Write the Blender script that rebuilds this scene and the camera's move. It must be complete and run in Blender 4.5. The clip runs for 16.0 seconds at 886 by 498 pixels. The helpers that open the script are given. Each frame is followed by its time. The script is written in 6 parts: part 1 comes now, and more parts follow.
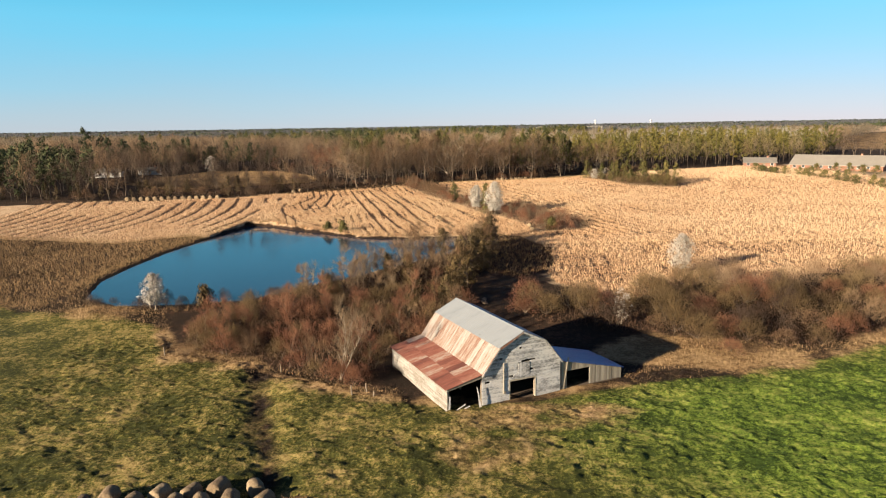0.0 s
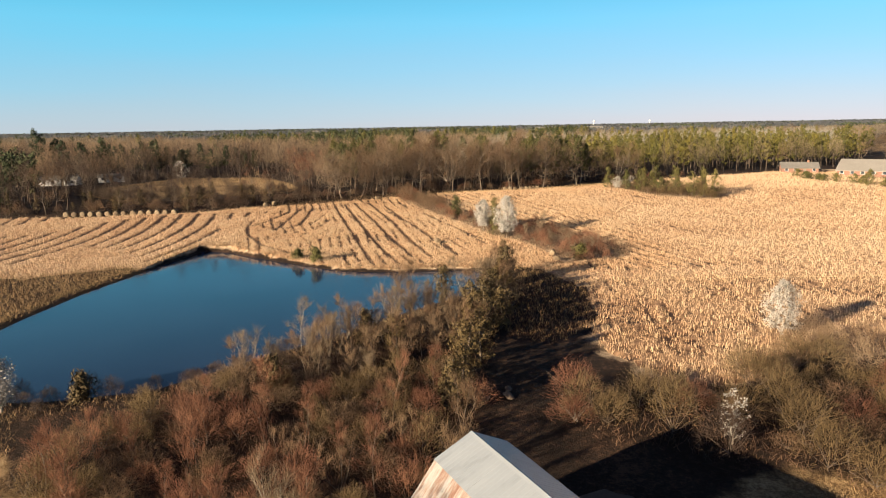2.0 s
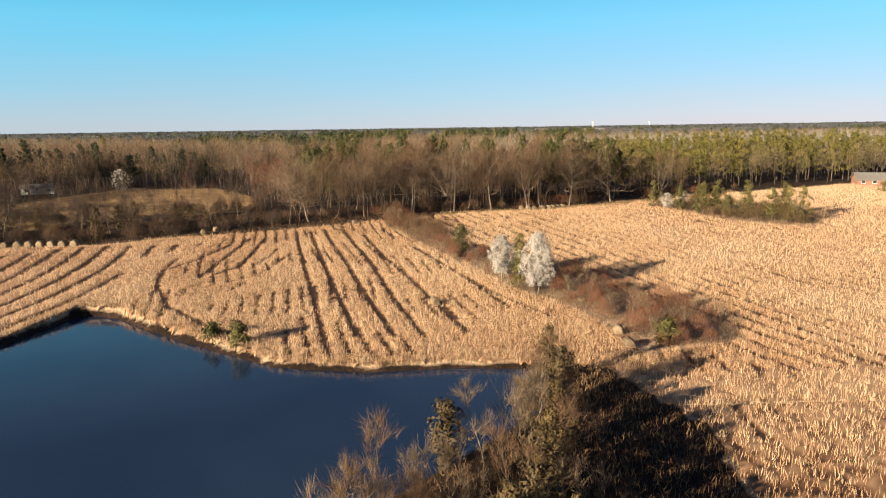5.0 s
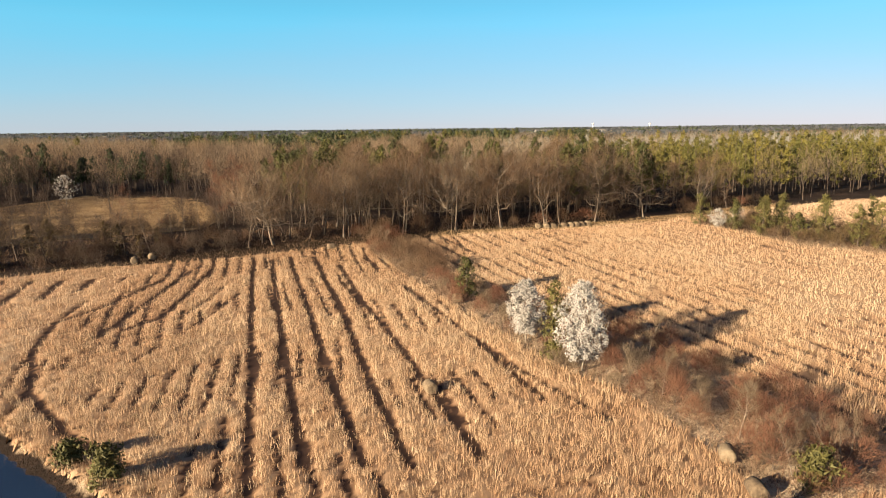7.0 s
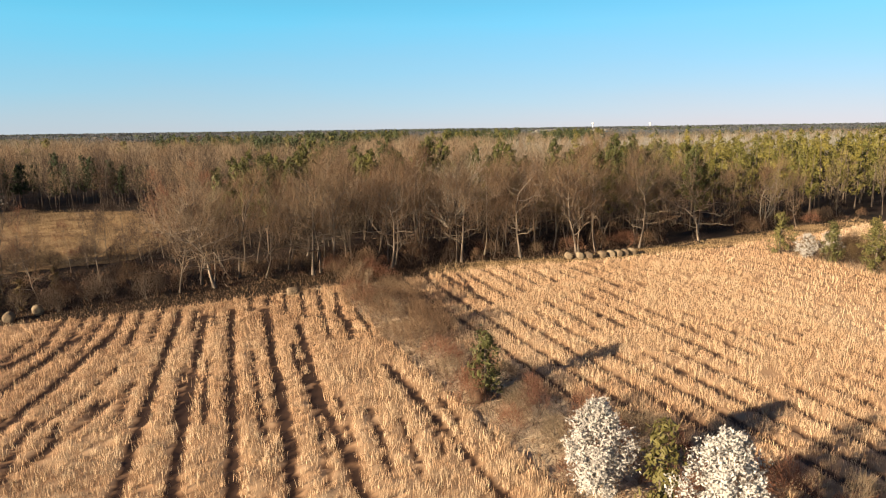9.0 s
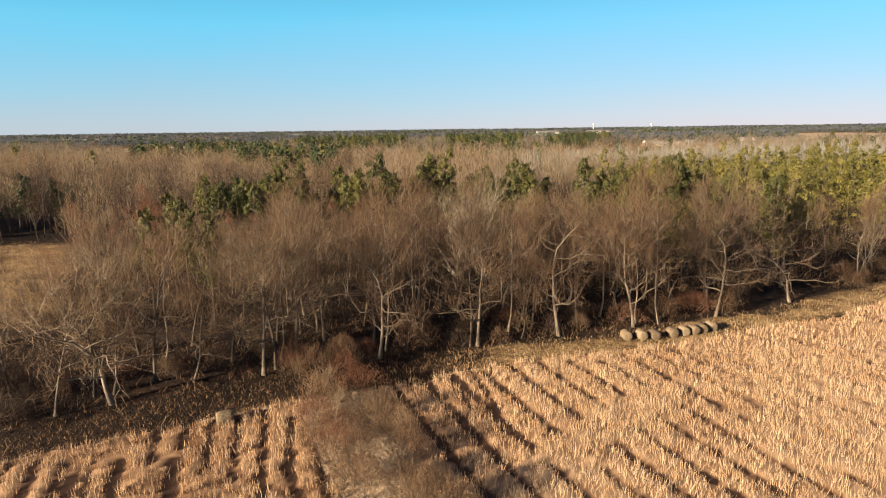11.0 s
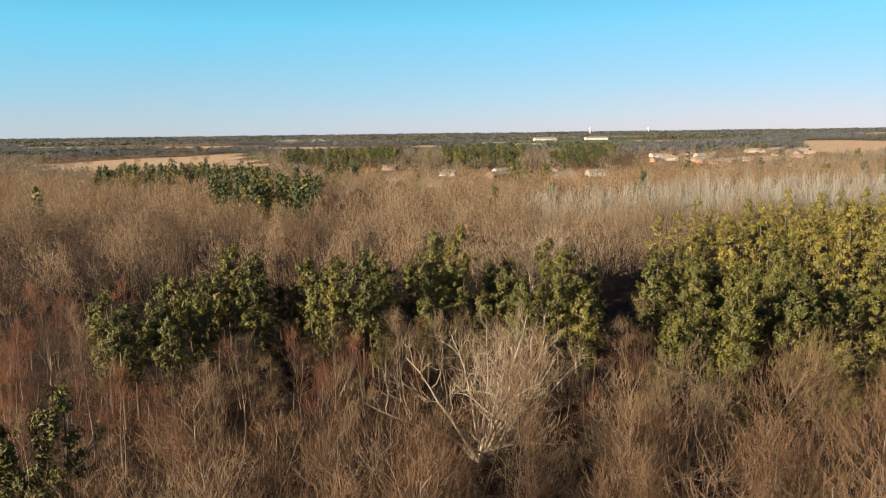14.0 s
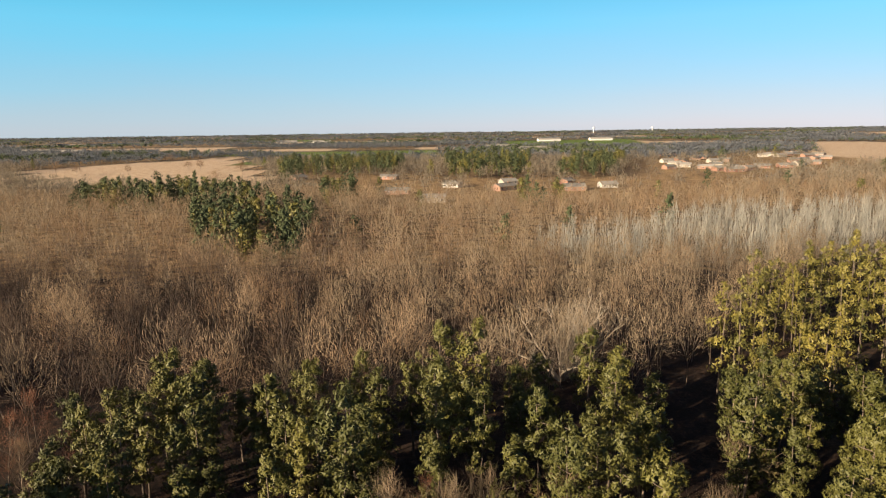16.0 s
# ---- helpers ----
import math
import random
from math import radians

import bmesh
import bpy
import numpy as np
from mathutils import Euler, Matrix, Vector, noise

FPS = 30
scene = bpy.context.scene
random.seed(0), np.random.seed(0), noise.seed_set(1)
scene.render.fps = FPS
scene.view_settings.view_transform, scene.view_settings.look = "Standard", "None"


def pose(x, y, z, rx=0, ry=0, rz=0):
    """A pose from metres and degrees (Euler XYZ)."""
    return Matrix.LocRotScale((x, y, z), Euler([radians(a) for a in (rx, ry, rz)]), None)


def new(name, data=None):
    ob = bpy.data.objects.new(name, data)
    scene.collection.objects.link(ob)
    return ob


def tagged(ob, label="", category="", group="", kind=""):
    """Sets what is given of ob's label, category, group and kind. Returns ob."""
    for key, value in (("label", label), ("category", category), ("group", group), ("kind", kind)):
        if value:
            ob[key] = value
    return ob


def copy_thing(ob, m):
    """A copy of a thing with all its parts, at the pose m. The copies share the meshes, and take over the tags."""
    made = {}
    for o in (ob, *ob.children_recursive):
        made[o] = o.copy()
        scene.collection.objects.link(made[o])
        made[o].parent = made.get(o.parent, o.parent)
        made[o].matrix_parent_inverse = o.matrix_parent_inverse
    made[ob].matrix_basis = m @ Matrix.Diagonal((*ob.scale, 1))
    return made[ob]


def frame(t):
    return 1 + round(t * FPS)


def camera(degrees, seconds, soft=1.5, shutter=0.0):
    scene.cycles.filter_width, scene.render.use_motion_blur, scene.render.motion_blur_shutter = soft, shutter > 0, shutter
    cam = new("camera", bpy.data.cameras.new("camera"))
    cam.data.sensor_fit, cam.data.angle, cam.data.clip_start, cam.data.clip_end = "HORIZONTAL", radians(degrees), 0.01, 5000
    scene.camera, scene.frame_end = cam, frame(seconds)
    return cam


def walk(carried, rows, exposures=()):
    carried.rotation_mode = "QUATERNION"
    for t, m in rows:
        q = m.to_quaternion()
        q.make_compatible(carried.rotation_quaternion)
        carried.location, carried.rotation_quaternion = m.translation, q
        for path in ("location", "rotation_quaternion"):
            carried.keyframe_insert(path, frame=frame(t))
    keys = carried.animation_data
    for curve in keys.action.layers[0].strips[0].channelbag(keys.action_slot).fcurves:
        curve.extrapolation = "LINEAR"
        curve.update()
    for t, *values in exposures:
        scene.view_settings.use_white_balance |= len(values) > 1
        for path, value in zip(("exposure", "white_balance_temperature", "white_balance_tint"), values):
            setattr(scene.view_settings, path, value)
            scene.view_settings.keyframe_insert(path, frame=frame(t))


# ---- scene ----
# ---------- camera: seconds, x, y, z, yaw, pitch, roll ----------
cam = camera(66.0, 16.0, soft=1.15)
ROWS = [
    (0.0, 0.00, 0.00, 28.00, -0.220, -10.352, -0.932),
    (0.5, -0.20, 9.14, 27.99, -0.307, -10.320, -0.947),
    (1.0, -0.45, 18.57, 28.02, -0.413, -10.287, -0.895),
    (1.5, -0.47, 27.80, 27.89, -0.453, -10.242, -1.021),
    (2.0, -0.27, 36.67, 28.12, -0.437, -10.320, -0.982),
    (2.5, -0.39, 45.54, 28.20, -0.477, -10.378, -1.036),
    (3.0, -0.34, 54.40, 28.20, -0.493, -10.412, -1.048),
    (3.5, -0.39, 63.38, 28.03, -0.568, -10.356, -0.995),
    (4.0, -0.36, 72.22, 27.98, -0.604, -10.271, -0.864),
    (6.5, 0.06, 113.42, 27.78, -0.866, -10.179, -0.765),
    (7.0, 0.14, 122.20, 27.65, -0.866, -10.146, -0.647),
    (7.5, 0.31, 130.55, 27.57, -0.819, -10.137, -0.618),
    (8.0, 0.34, 139.10, 27.56, -0.866, -10.178, -0.700),
    (10.5, -0.14, 182.13, 28.90, -1.026, -10.069, -0.787),
    (11.0, -0.21, 189.57, 31.01, -1.036, -10.137, -0.759),
    (11.5, -0.42, 196.93, 32.95, -1.112, -10.141, -0.744),
    (12.0, -0.64, 203.99, 34.84, -1.154, -10.060, -0.788),
    (12.5, -0.78, 210.98, 36.71, -1.175, -10.071, -0.772),
    (13.0, -0.73, 218.07, 38.56, -1.141, -10.061, -0.784),
    (13.5, -1.15, 225.23, 40.23, -1.335, -9.935, -0.780),
    (14.0, -1.49, 232.75, 42.13, -1.481, -9.970, -0.733),
    (14.5, -1.74, 239.83, 44.12, -1.564, -10.067, -0.735),
    (15.0, -1.96, 247.10, 45.87, -1.599, -10.008, -0.751),
    (15.5, -1.85, 254.42, 47.72, -1.499, -10.033, -0.830),
    (16.0, -1.72, 262.08, 49.69, -1.327, -10.151, -0.796),
]
walk(cam, [(t, pose(x, y, z, 90 + pitch, 0, yaw) @ pose(0, 0, 0, 0, 0, roll)) for t, x, y, z, yaw, pitch, roll in ROWS])

# ---------- world, sun, exposure ----------
SUN_ELEV, SUN_AZ = 15.0, 234.5            # degrees; azimuth clockwise from +y
world = bpy.data.worlds.new("sky")
scene.world = world
world.use_nodes = True
wn = world.node_tree.nodes
sky = wn.new("ShaderNodeTexSky")
sky.sky_type = "NISHITA"
sky.sun_disc = False
sky.sun_elevation, sky.sun_rotation = radians(SUN_ELEV), radians(SUN_AZ)
sky.air_density, sky.dust_density, sky.ozone_density = 1.0, 0.0, 5.0
sky.altitude = 0
# a thin even haze over the clear sky
gain, haze = wn.new("ShaderNodeMix"), wn.new("ShaderNodeMix")
for n_, how, value in ((gain, "MULTIPLY", (0.55, 0.30, 0.34, 1)), (haze, "ADD", (0.7, 3.1, 4.1, 1))):
    n_.data_type, n_.blend_type = "RGBA", how
    n_.inputs["Factor"].default_value = 1.0
    n_.inputs["B"].default_value = value
world.node_tree.links.new(sky.outputs[0], gain.inputs["A"])
world.node_tree.links.new(gain.outputs["Result"], haze.inputs["A"])
# the haze lies low, and thins out to a paler one towards the zenith
up_axis, rise, thin_air, tone = wn.new("ShaderNodeTexCoord"), wn.new("ShaderNodeSeparateXYZ"), wn.new("ShaderNodeMapRange"), wn.new("ShaderNodeMix")
world.node_tree.links.new(up_axis.outputs["Generated"], rise.inputs[0])
world.node_tree.links.new(rise.outputs["Z"], thin_air.inputs["Value"])
for name_, value in (("From Min", 0.14), ("From Max", 0.36), ("To Min", 0.0), ("To Max", 1.0)):
    thin_air.inputs[name_].default_value = value
low_haze, low_air, wisps, drift = wn.new("ShaderNodeMix"), wn.new("ShaderNodeMapRange"), wn.new("ShaderNodeTexNoise"), wn.new("ShaderNodeMapping")
drift.inputs["Scale"].default_value = (1.0, 1.0, 7.0)
world.node_tree.links.new(up_axis.outputs["Generated"], drift.inputs["Vector"])
world.node_tree.links.new(drift.outputs[0], wisps.inputs["Vector"])
for name_, value in (("Scale", 2.2), ("Detail", 4.0), ("Roughness", 0.5)):
    wisps.inputs[name_].default_value = value
wisp_height = wn.new("ShaderNodeMath")
wisp_height.operation = "MULTIPLY_ADD"
wisp_height.inputs[1].default_value = -0.10
world.node_tree.links.new(wisps.outputs["Fac"], wisp_height.inputs[0])
world.node_tree.links.new(rise.outputs["Z"], wisp_height.inputs[2])
world.node_tree.links.new(wisp_height.outputs[0], low_air.inputs["Value"])
for name_, value in (("From Min", -0.05), ("From Max", 0.11), ("To Min", 0.0), ("To Max", 1.0)):
    low_air.inputs[name_].default_value = value
low_haze.data_type = tone.data_type = "RGBA"
low_haze.inputs["A"].default_value, low_haze.inputs["B"].default_value = (1.25, 2.75, 3.35, 1), (0.3, 3.35, 4.5, 1)
tone.inputs["B"].default_value = (0.25, 0.4, 0.6, 1)
world.node_tree.links.new(low_air.outputs[0], low_haze.inputs["Factor"])
world.node_tree.links.new(low_haze.outputs["Result"], tone.inputs["A"])
world.node_tree.links.new(thin_air.outputs[0], tone.inputs["Factor"])
world.node_tree.links.new(tone.outputs["Result"], haze.inputs["B"])
world.node_tree.links.new(haze.outputs["Result"], wn["Background"].inputs[0])
wn["Background"].inputs[1].default_value = 0.0408
sun = new("sun", bpy.data.lights.new("sun", "SUN"))
sun.data.energy, sun.data.angle, sun.data.color = 5.0, radians(0.6), (1.0, 0.80, 0.56)
sa, se = radians(SUN_AZ), radians(SUN_ELEV)
to_sun = Vector((math.sin(sa) * math.cos(se), math.cos(sa) * math.cos(se), math.sin(se)))
sun.matrix_basis = Matrix.Translation((-80, -60, 80)) @ to_sun.to_track_quat("Z", "Y").to_matrix().to_4x4()
scene.view_settings.exposure = 1.95

rng = np.random.default_rng(7)
R = random.Random(11)


# ---------- materials ----------
def nodes_of(name):
    m = bpy.data.materials.new(name)
    m.use_nodes = True
    nt = m.node_tree
    return m, nt, nt.nodes["Principled BSDF"]


def node(nt, kind, **values):
    n = nt.nodes.new("ShaderNode" + kind)
    for k, v in values.items():
        n.inputs[k].default_value = v
    return n


def noise_at(nt, scale, detail=4.0, rough=0.6, stretch=(1, 1, 1), space="Object", own=False):
    tc = node(nt, "NewGeometry") if space == "Position" else node(nt, "TexCoord")
    mp = node(nt, "Mapping", Scale=stretch)
    nt.links.new(tc.outputs[space], mp.inputs["Vector"])
    if own:
        oi = node(nt, "ObjectInfo")
        nt.links.new(maths(nt, "MULTIPLY", oi.outputs["Random"], 83.0), mp.inputs["Location"])
    n = node(nt, "TexNoise", Scale=scale, Detail=detail, Roughness=rough)
    nt.links.new(mp.outputs[0], n.inputs["Vector"])
    return n.outputs["Fac"]


def ramp(nt, fac, stops):
    r = node(nt, "ValToRGB")
    el = r.color_ramp.elements
    while len(el) < len(stops):
        el.new(0.5)
    for e, (p, c) in zip(el, stops):
        e.position, e.color = p, (*c, 1)
    nt.links.new(fac, r.inputs[0])
    return r.outputs["Color"]


def mixed(nt, fac, a, b, how="MIX"):
    m = nt.nodes.new("ShaderNodeMix")
    m.data_type, m.blend_type = "RGBA", how
    for sock, v in ((m.inputs["Factor"], fac), (m.inputs["A"], a), (m.inputs["B"], b)):
        if isinstance(v, (int, float)):
            sock.default_value = v
        elif isinstance(v, tuple):
            sock.default_value = (*v, 1)
        else:
            nt.links.new(v, sock)
    return m.outputs["Result"]


def maths(nt, op, a, b=0.0, clamp=False):
    m = nt.nodes.new("ShaderNodeMath")
    m.operation, m.use_clamp = op, clamp
    for i, v in enumerate((a, b)):
        if isinstance(v, (int, float)):
            m.inputs[i].default_value = v
        else:
            nt.links.new(v, m.inputs[i])
    return m.outputs[0]


def attr(nt, name):
    a = nt.nodes.new("ShaderNodeAttribute")
    a.attribute_name = name
    return a.outputs["Fac"]


def bumped(nt, bsdf, height, strength=0.4, dist=0.05):
    b = node(nt, "Bump", Strength=strength, Distance=dist)
    nt.links.new(height, b.inputs["Height"])
    nt.links.new(b.outputs[0], bsdf.inputs["Normal"])


def plant_mat(name, stops, rough=0.85, patch=0.12, depth=0.49, through_light=0.0):
    """Twigs, needles, straw: a colour for each plant, from its own random number, its tint and a slow noise."""
    m, nt, bsdf = nodes_of(name)
    oi = node(nt, "ObjectInfo")
    f = maths(nt, "ADD", maths(nt, "MULTIPLY", oi.outputs["Random"], 0.45), attr(nt, "tint"))
    f = maths(nt, "ADD", f, maths(nt, "MULTIPLY", maths(nt, "SUBTRACT", noise_at(nt, patch, 2.0, 0.5), 0.5), 0.7), True)
    col = ramp(nt, f, [(p, tuple(c * depth for c in rgb)) for p, rgb in stops])
    nt.links.new(col, bsdf.inputs["Base Color"])
    bsdf.inputs["Roughness"].default_value = rough
    bsdf.inputs["Specular IOR Level"].default_value = 0.25
    if through_light:
        # fine round twigs take light from all sides
        tr, mx = node(nt, "BsdfTranslucent"), nt.nodes.new("ShaderNodeMixShader")
        nt.links.new(col, tr.inputs["Color"])
        mx.inputs[0].default_value = through_light
        nt.links.new(bsdf.outputs[0], mx.inputs[1])
        nt.links.new(tr.outputs[0], mx.inputs[2])
        nt.links.new(mx.outputs[0], nt.nodes["Material Output"].inputs["Surface"])
    return m


def bark_mat(name, dark, light, scale=3.0):
    m, nt, bsdf = nodes_of(name)
    n = noise_at(nt, scale, 5, 0.65, (1, 1, 0.3))
    oi = node(nt, "ObjectInfo")
    dark, light = tuple(c * 0.86 for c in dark), tuple(c * 0.86 for c in light)
    col = mixed(nt, maths(nt, "MULTIPLY", oi.outputs["Random"], 0.5), ramp(nt, n, [(0.35, dark), (0.65, light)]), tuple(c * 0.6 for c in dark))
    nt.links.new(col, bsdf.inputs["Base Color"])
    bsdf.inputs["Roughness"].default_value = 0.9
    bumped(nt, bsdf, n, 0.5, 0.03)
    return m


def rough_mat(name, stops, scale, rough=0.8, stretch=(1, 1, 1), metal=0.0, bump=0.4, dist=0.03, random_shift=0.0, depth=0.61, space="Object"):
    m, nt, bsdf = nodes_of(name)
    n = noise_at(nt, scale, 6, 0.65, stretch, space, random_shift > 0 and space == "Object")
    n2 = noise_at(nt, scale * 0.17, 3, 0.5, stretch, space, random_shift > 0 and space == "Object")
    f = maths(nt, "ADD", maths(nt, "MULTIPLY", n, 0.6), maths(nt, "MULTIPLY", n2, 0.4))
    if random_shift:
        oi = node(nt, "ObjectInfo")
        f = maths(nt, "ADD", f, maths(nt, "MULTIPLY", maths(nt, "SUBTRACT", oi.outputs["Random"], 0.5), random_shift), True)
    nt.links.new(ramp(nt, f, [(p, tuple(c * depth for c in rgb)) for p, rgb in stops]), bsdf.inputs["Base Color"])
    bsdf.inputs["Roughness"].default_value = rough
    bsdf.inputs["Metallic"].default_value = metal
    bumped(nt, bsdf, n, bump, dist)
    return m


M_BARK = bark_mat("bark grey brown", (0.06, 0.043, 0.031), (0.16, 0.122, 0.09))
M_PALEBARK = bark_mat("bark pale", (0.17, 0.14, 0.11), (0.38, 0.325, 0.255))
M_OLDBARK = bark_mat("bark tan", (0.13, 0.10, 0.073), (0.32, 0.25, 0.185))
M_MIDBARK = bark_mat("bark brown", (0.09, 0.068, 0.05), (0.23, 0.178, 0.13))
M_TWIG = plant_mat("bare twigs", [(0.0, (0.135, 0.078, 0.046)), (0.35, (0.22, 0.14, 0.083)), (0.7, (0.31, 0.215, 0.132)), (1.0, (0.415, 0.31, 0.205))], depth=0.67, through_light=0.4)
# horizon woods: aerial haze is put into the twigs' blue-grey base colour
M_HAZETWIG = plant_mat("far twigs in haze blue-grey", [(0.0, (0.115, 0.13, 0.15)), (0.5, (0.155, 0.165, 0.18)), (1.0, (0.22, 0.215, 0.21))], 0.9, 0.004, depth=0.58, through_light=0.4)
M_FARPINE = plant_mat("far pines", [(0.0, (0.05, 0.07, 0.034)), (1.0, (0.10, 0.12, 0.048))], 0.9, 0.004)
M_PALETWIG = plant_mat("pale twigs", [(0.0, (0.31, 0.295, 0.25)), (1.0, (0.45, 0.43, 0.375))], depth=0.6, through_light=0.4)
M_TANTWIG = plant_mat("tan twigs", [(0.0, (0.20, 0.142, 0.088)), (1.0, (0.36, 0.28, 0.188))], depth=0.67, through_light=0.4)
# outer woodland: brown muted towards grey to stand for haze
M_DISTTWIG = plant_mat("distant twigs greyed for haze", [(0.0, (0.16, 0.135, 0.105)), (0.5, (0.25, 0.205, 0.15)), (1.0, (0.33, 0.28, 0.21))], 0.9, 0.01, depth=0.62, through_light=0.4)
M_DARKTWIG = plant_mat("dark twigs", [(0.0, (0.08, 0.052, 0.038)), (0.5, (0.11, 0.075, 0.055)), (1.0, (0.165, 0.12, 0.085))], depth=0.56, through_light=0.4)
M_BRONZE = plant_mat("bronze cedar foliage", [(0.0, (0.075, 0.055, 0.022)), (0.5, (0.14, 0.095, 0.035)), (1.0, (0.24, 0.145, 0.05))], 0.75)
M_REDTWIG = plant_mat("red budding twigs", [(0.0, (0.19, 0.082, 0.05)), (0.5, (0.32, 0.155, 0.092)), (1.0, (0.43, 0.25, 0.155))], depth=0.58, through_light=0.4)
M_OLIVETWIG = plant_mat("olive brown twigs", [(0.0, (0.13, 0.088, 0.042)), (0.5, (0.21, 0.145, 0.07)), (1.0, (0.31, 0.225, 0.115))], depth=0.6, through_light=0.4)
M_PINE = plant_mat("pine needles", [(0.0, (0.06, 0.07, 0.018)), (0.5, (0.148, 0.14, 0.03)), (1.0, (0.245, 0.202, 0.04))], 0.6)
M_CEDAR = plant_mat("cedar foliage", [(0.0, (0.08, 0.085, 0.022)), (0.5, (0.16, 0.14, 0.038)), (1.0, (0.25, 0.19, 0.055))], 0.7)
M_BLOSSOM = plant_mat("white blossom", [(0.0, (0.52, 0.47, 0.41)), (0.6, (0.70, 0.66, 0.60)), (1.0, (0.80, 0.77, 0.72))], 0.7, 0.12, 0.47)
# the darkest stops stand for thatch and for shade between the tufts
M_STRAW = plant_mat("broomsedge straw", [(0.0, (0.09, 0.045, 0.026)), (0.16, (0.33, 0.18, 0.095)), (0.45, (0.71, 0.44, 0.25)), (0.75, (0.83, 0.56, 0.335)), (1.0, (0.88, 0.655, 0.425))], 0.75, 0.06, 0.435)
M_REED = plant_mat("brown reeds", [(0.0, (0.23, 0.14, 0.068)), (0.5, (0.39, 0.255, 0.125)), (1.0, (0.54, 0.385, 0.205))], 0.8)
M_BRUSH = plant_mat("dead brush", [(0.0, (0.07, 0.036, 0.022)), (0.5, (0.135, 0.075, 0.042)), (1.0, (0.24, 0.145, 0.075))], 0.85)
M_HAY = rough_mat("hay", [(0.28, (0.13, 0.085, 0.05)), (0.5, (0.31, 0.22, 0.13)), (0.72, (0.50, 0.39, 0.25))], 5, 0.9, (1, 1, 1), 0, 1.0, 0.10, 0.22, 0.42)
M_BOARD = rough_mat("weathered white boards", [(0.32, (0.20, 0.20, 0.205)), (0.42, (0.36, 0.37, 0.38)), (0.48, (0.60, 0.61, 0.62)), (0.58, (0.80, 0.80, 0.80))], 3.6, 0.8, (1, 1, 2.2), 0, 0.4, 0.02, 0.16, 0.58, "Position")
M_SHEDBOARD = rough_mat("sun-bleached grey boards", [(0.32, (0.16, 0.13, 0.10)), (0.45, (0.25, 0.225, 0.20)), (0.58, (0.36, 0.345, 0.325)), (0.7, (0.44, 0.43, 0.415))], 3.0, 0.85, (1, 1, 2.0), 0, 0.4, 0.02, 0.16, 0.56, "Position")
M_GREYBOARD = rough_mat("grey weathered boards", [(0.25, (0.17, 0.15, 0.12)), (0.55, (0.36, 0.33, 0.27)), (0.85, (0.50, 0.47, 0.40))], 2.2, 0.85, (6, 1, 0.6), 0, 0.4, 0.02, 0.4)
M_WHITEMETAL = rough_mat("pale roof sheet", [(0.22, (0.24, 0.265, 0.295)), (0.45, (0.37, 0.41, 0.455)), (0.8, (0.43, 0.47, 0.51))], 1.1, 0.5, (1, 0.5, 1), 0.15, 0.1, 0.01, 0.06, 0.52)
M_STREAK = rough_mat("white sheet streaked with rust", [(0.34, (0.17, 0.07, 0.045)), (0.44, (0.25, 0.145, 0.105)), (0.505, (0.33, 0.275, 0.24)), (0.57, (0.40, 0.38, 0.36)), (0.72, (0.46, 0.46, 0.46))], 3.4, 0.65, (4.5, 0.35, 1), 0.0, 0.2, 0.01, 0.10, 0.53)
M_RUST = rough_mat("rust red roof sheet", [(0.25, (0.13, 0.040, 0.028)), (0.48, (0.25, 0.082, 0.055)), (0.62, (0.33, 0.15, 0.105)), (0.72, (0.42, 0.33, 0.28)), (0.9, (0.48, 0.43, 0.39))], 1.5, 0.75, (2.0, 0.6, 0.6), 0.0, 0.2, 0.01, 0.36)
M_ZINC = rough_mat("galvanised roof sheet", [(0.2, (0.42, 0.45, 0.50)), (0.8, (0.62, 0.64, 0.68))], 1.2, 0.32, (1, 1, 1), 0.9, 0.12, 0.01, 0.1)
# the blue base colour stands for sky reflected in the shaded lean-to sheets
M_SKYBLUEROOF = rough_mat("roof sheet with sky reflection in blue", [(0.2, (0.03, 0.10, 0.42)), (0.8, (0.06, 0.17, 0.58))], 1.2, 0.35, (1, 1, 1), 0.35, 0.12, 0.01, 0.1)
M_DIRT = rough_mat("dirt", [(0.3, (0.07, 0.05, 0.035)), (0.7, (0.16, 0.11, 0.07))], 2.0, 0.95)
M_TIMBER = rough_mat("old timber", [(0.3, (0.14, 0.11, 0.08)), (0.7, (0.33, 0.28, 0.22))], 4.0, 0.9, (1, 1, 0.3))
M_STONE = rough_mat("field stone", [(0.3, (0.13, 0.09, 0.06)), (0.7, (0.26, 0.19, 0.135))], 2.0, 0.9)
M_SHINGLE = rough_mat("grey shingle roof", [(0.3, (0.17, 0.16, 0.145)), (0.7, (0.30, 0.28, 0.25))], 1.5, 0.9, (1, 1, 1), 0, 0.3, 0.03, 0.4)
M_PALESHINGLE = rough_mat("pale shingle roof", [(0.3, (0.26, 0.24, 0.21)), (0.7, (0.36, 0.335, 0.30))], 1.5, 0.9, (1, 1, 1), 0, 0.3, 0.03)
M_SIDING = rough_mat("house siding", [(0.2, (0.46, 0.40, 0.33)), (0.5, (0.62, 0.57, 0.50)), (0.8, (0.78, 0.76, 0.72))], 0.8, 0.8, (1, 1, 1), 0, 0.2, 0.02, 0.7, 0.5)
M_BRICK = rough_mat("brick wall", [(0.2, (0.24, 0.11, 0.075)), (0.8, (0.38, 0.22, 0.16))], 3.0, 0.9, (1, 1, 1), 0, 0.3, 0.02, 0.4)
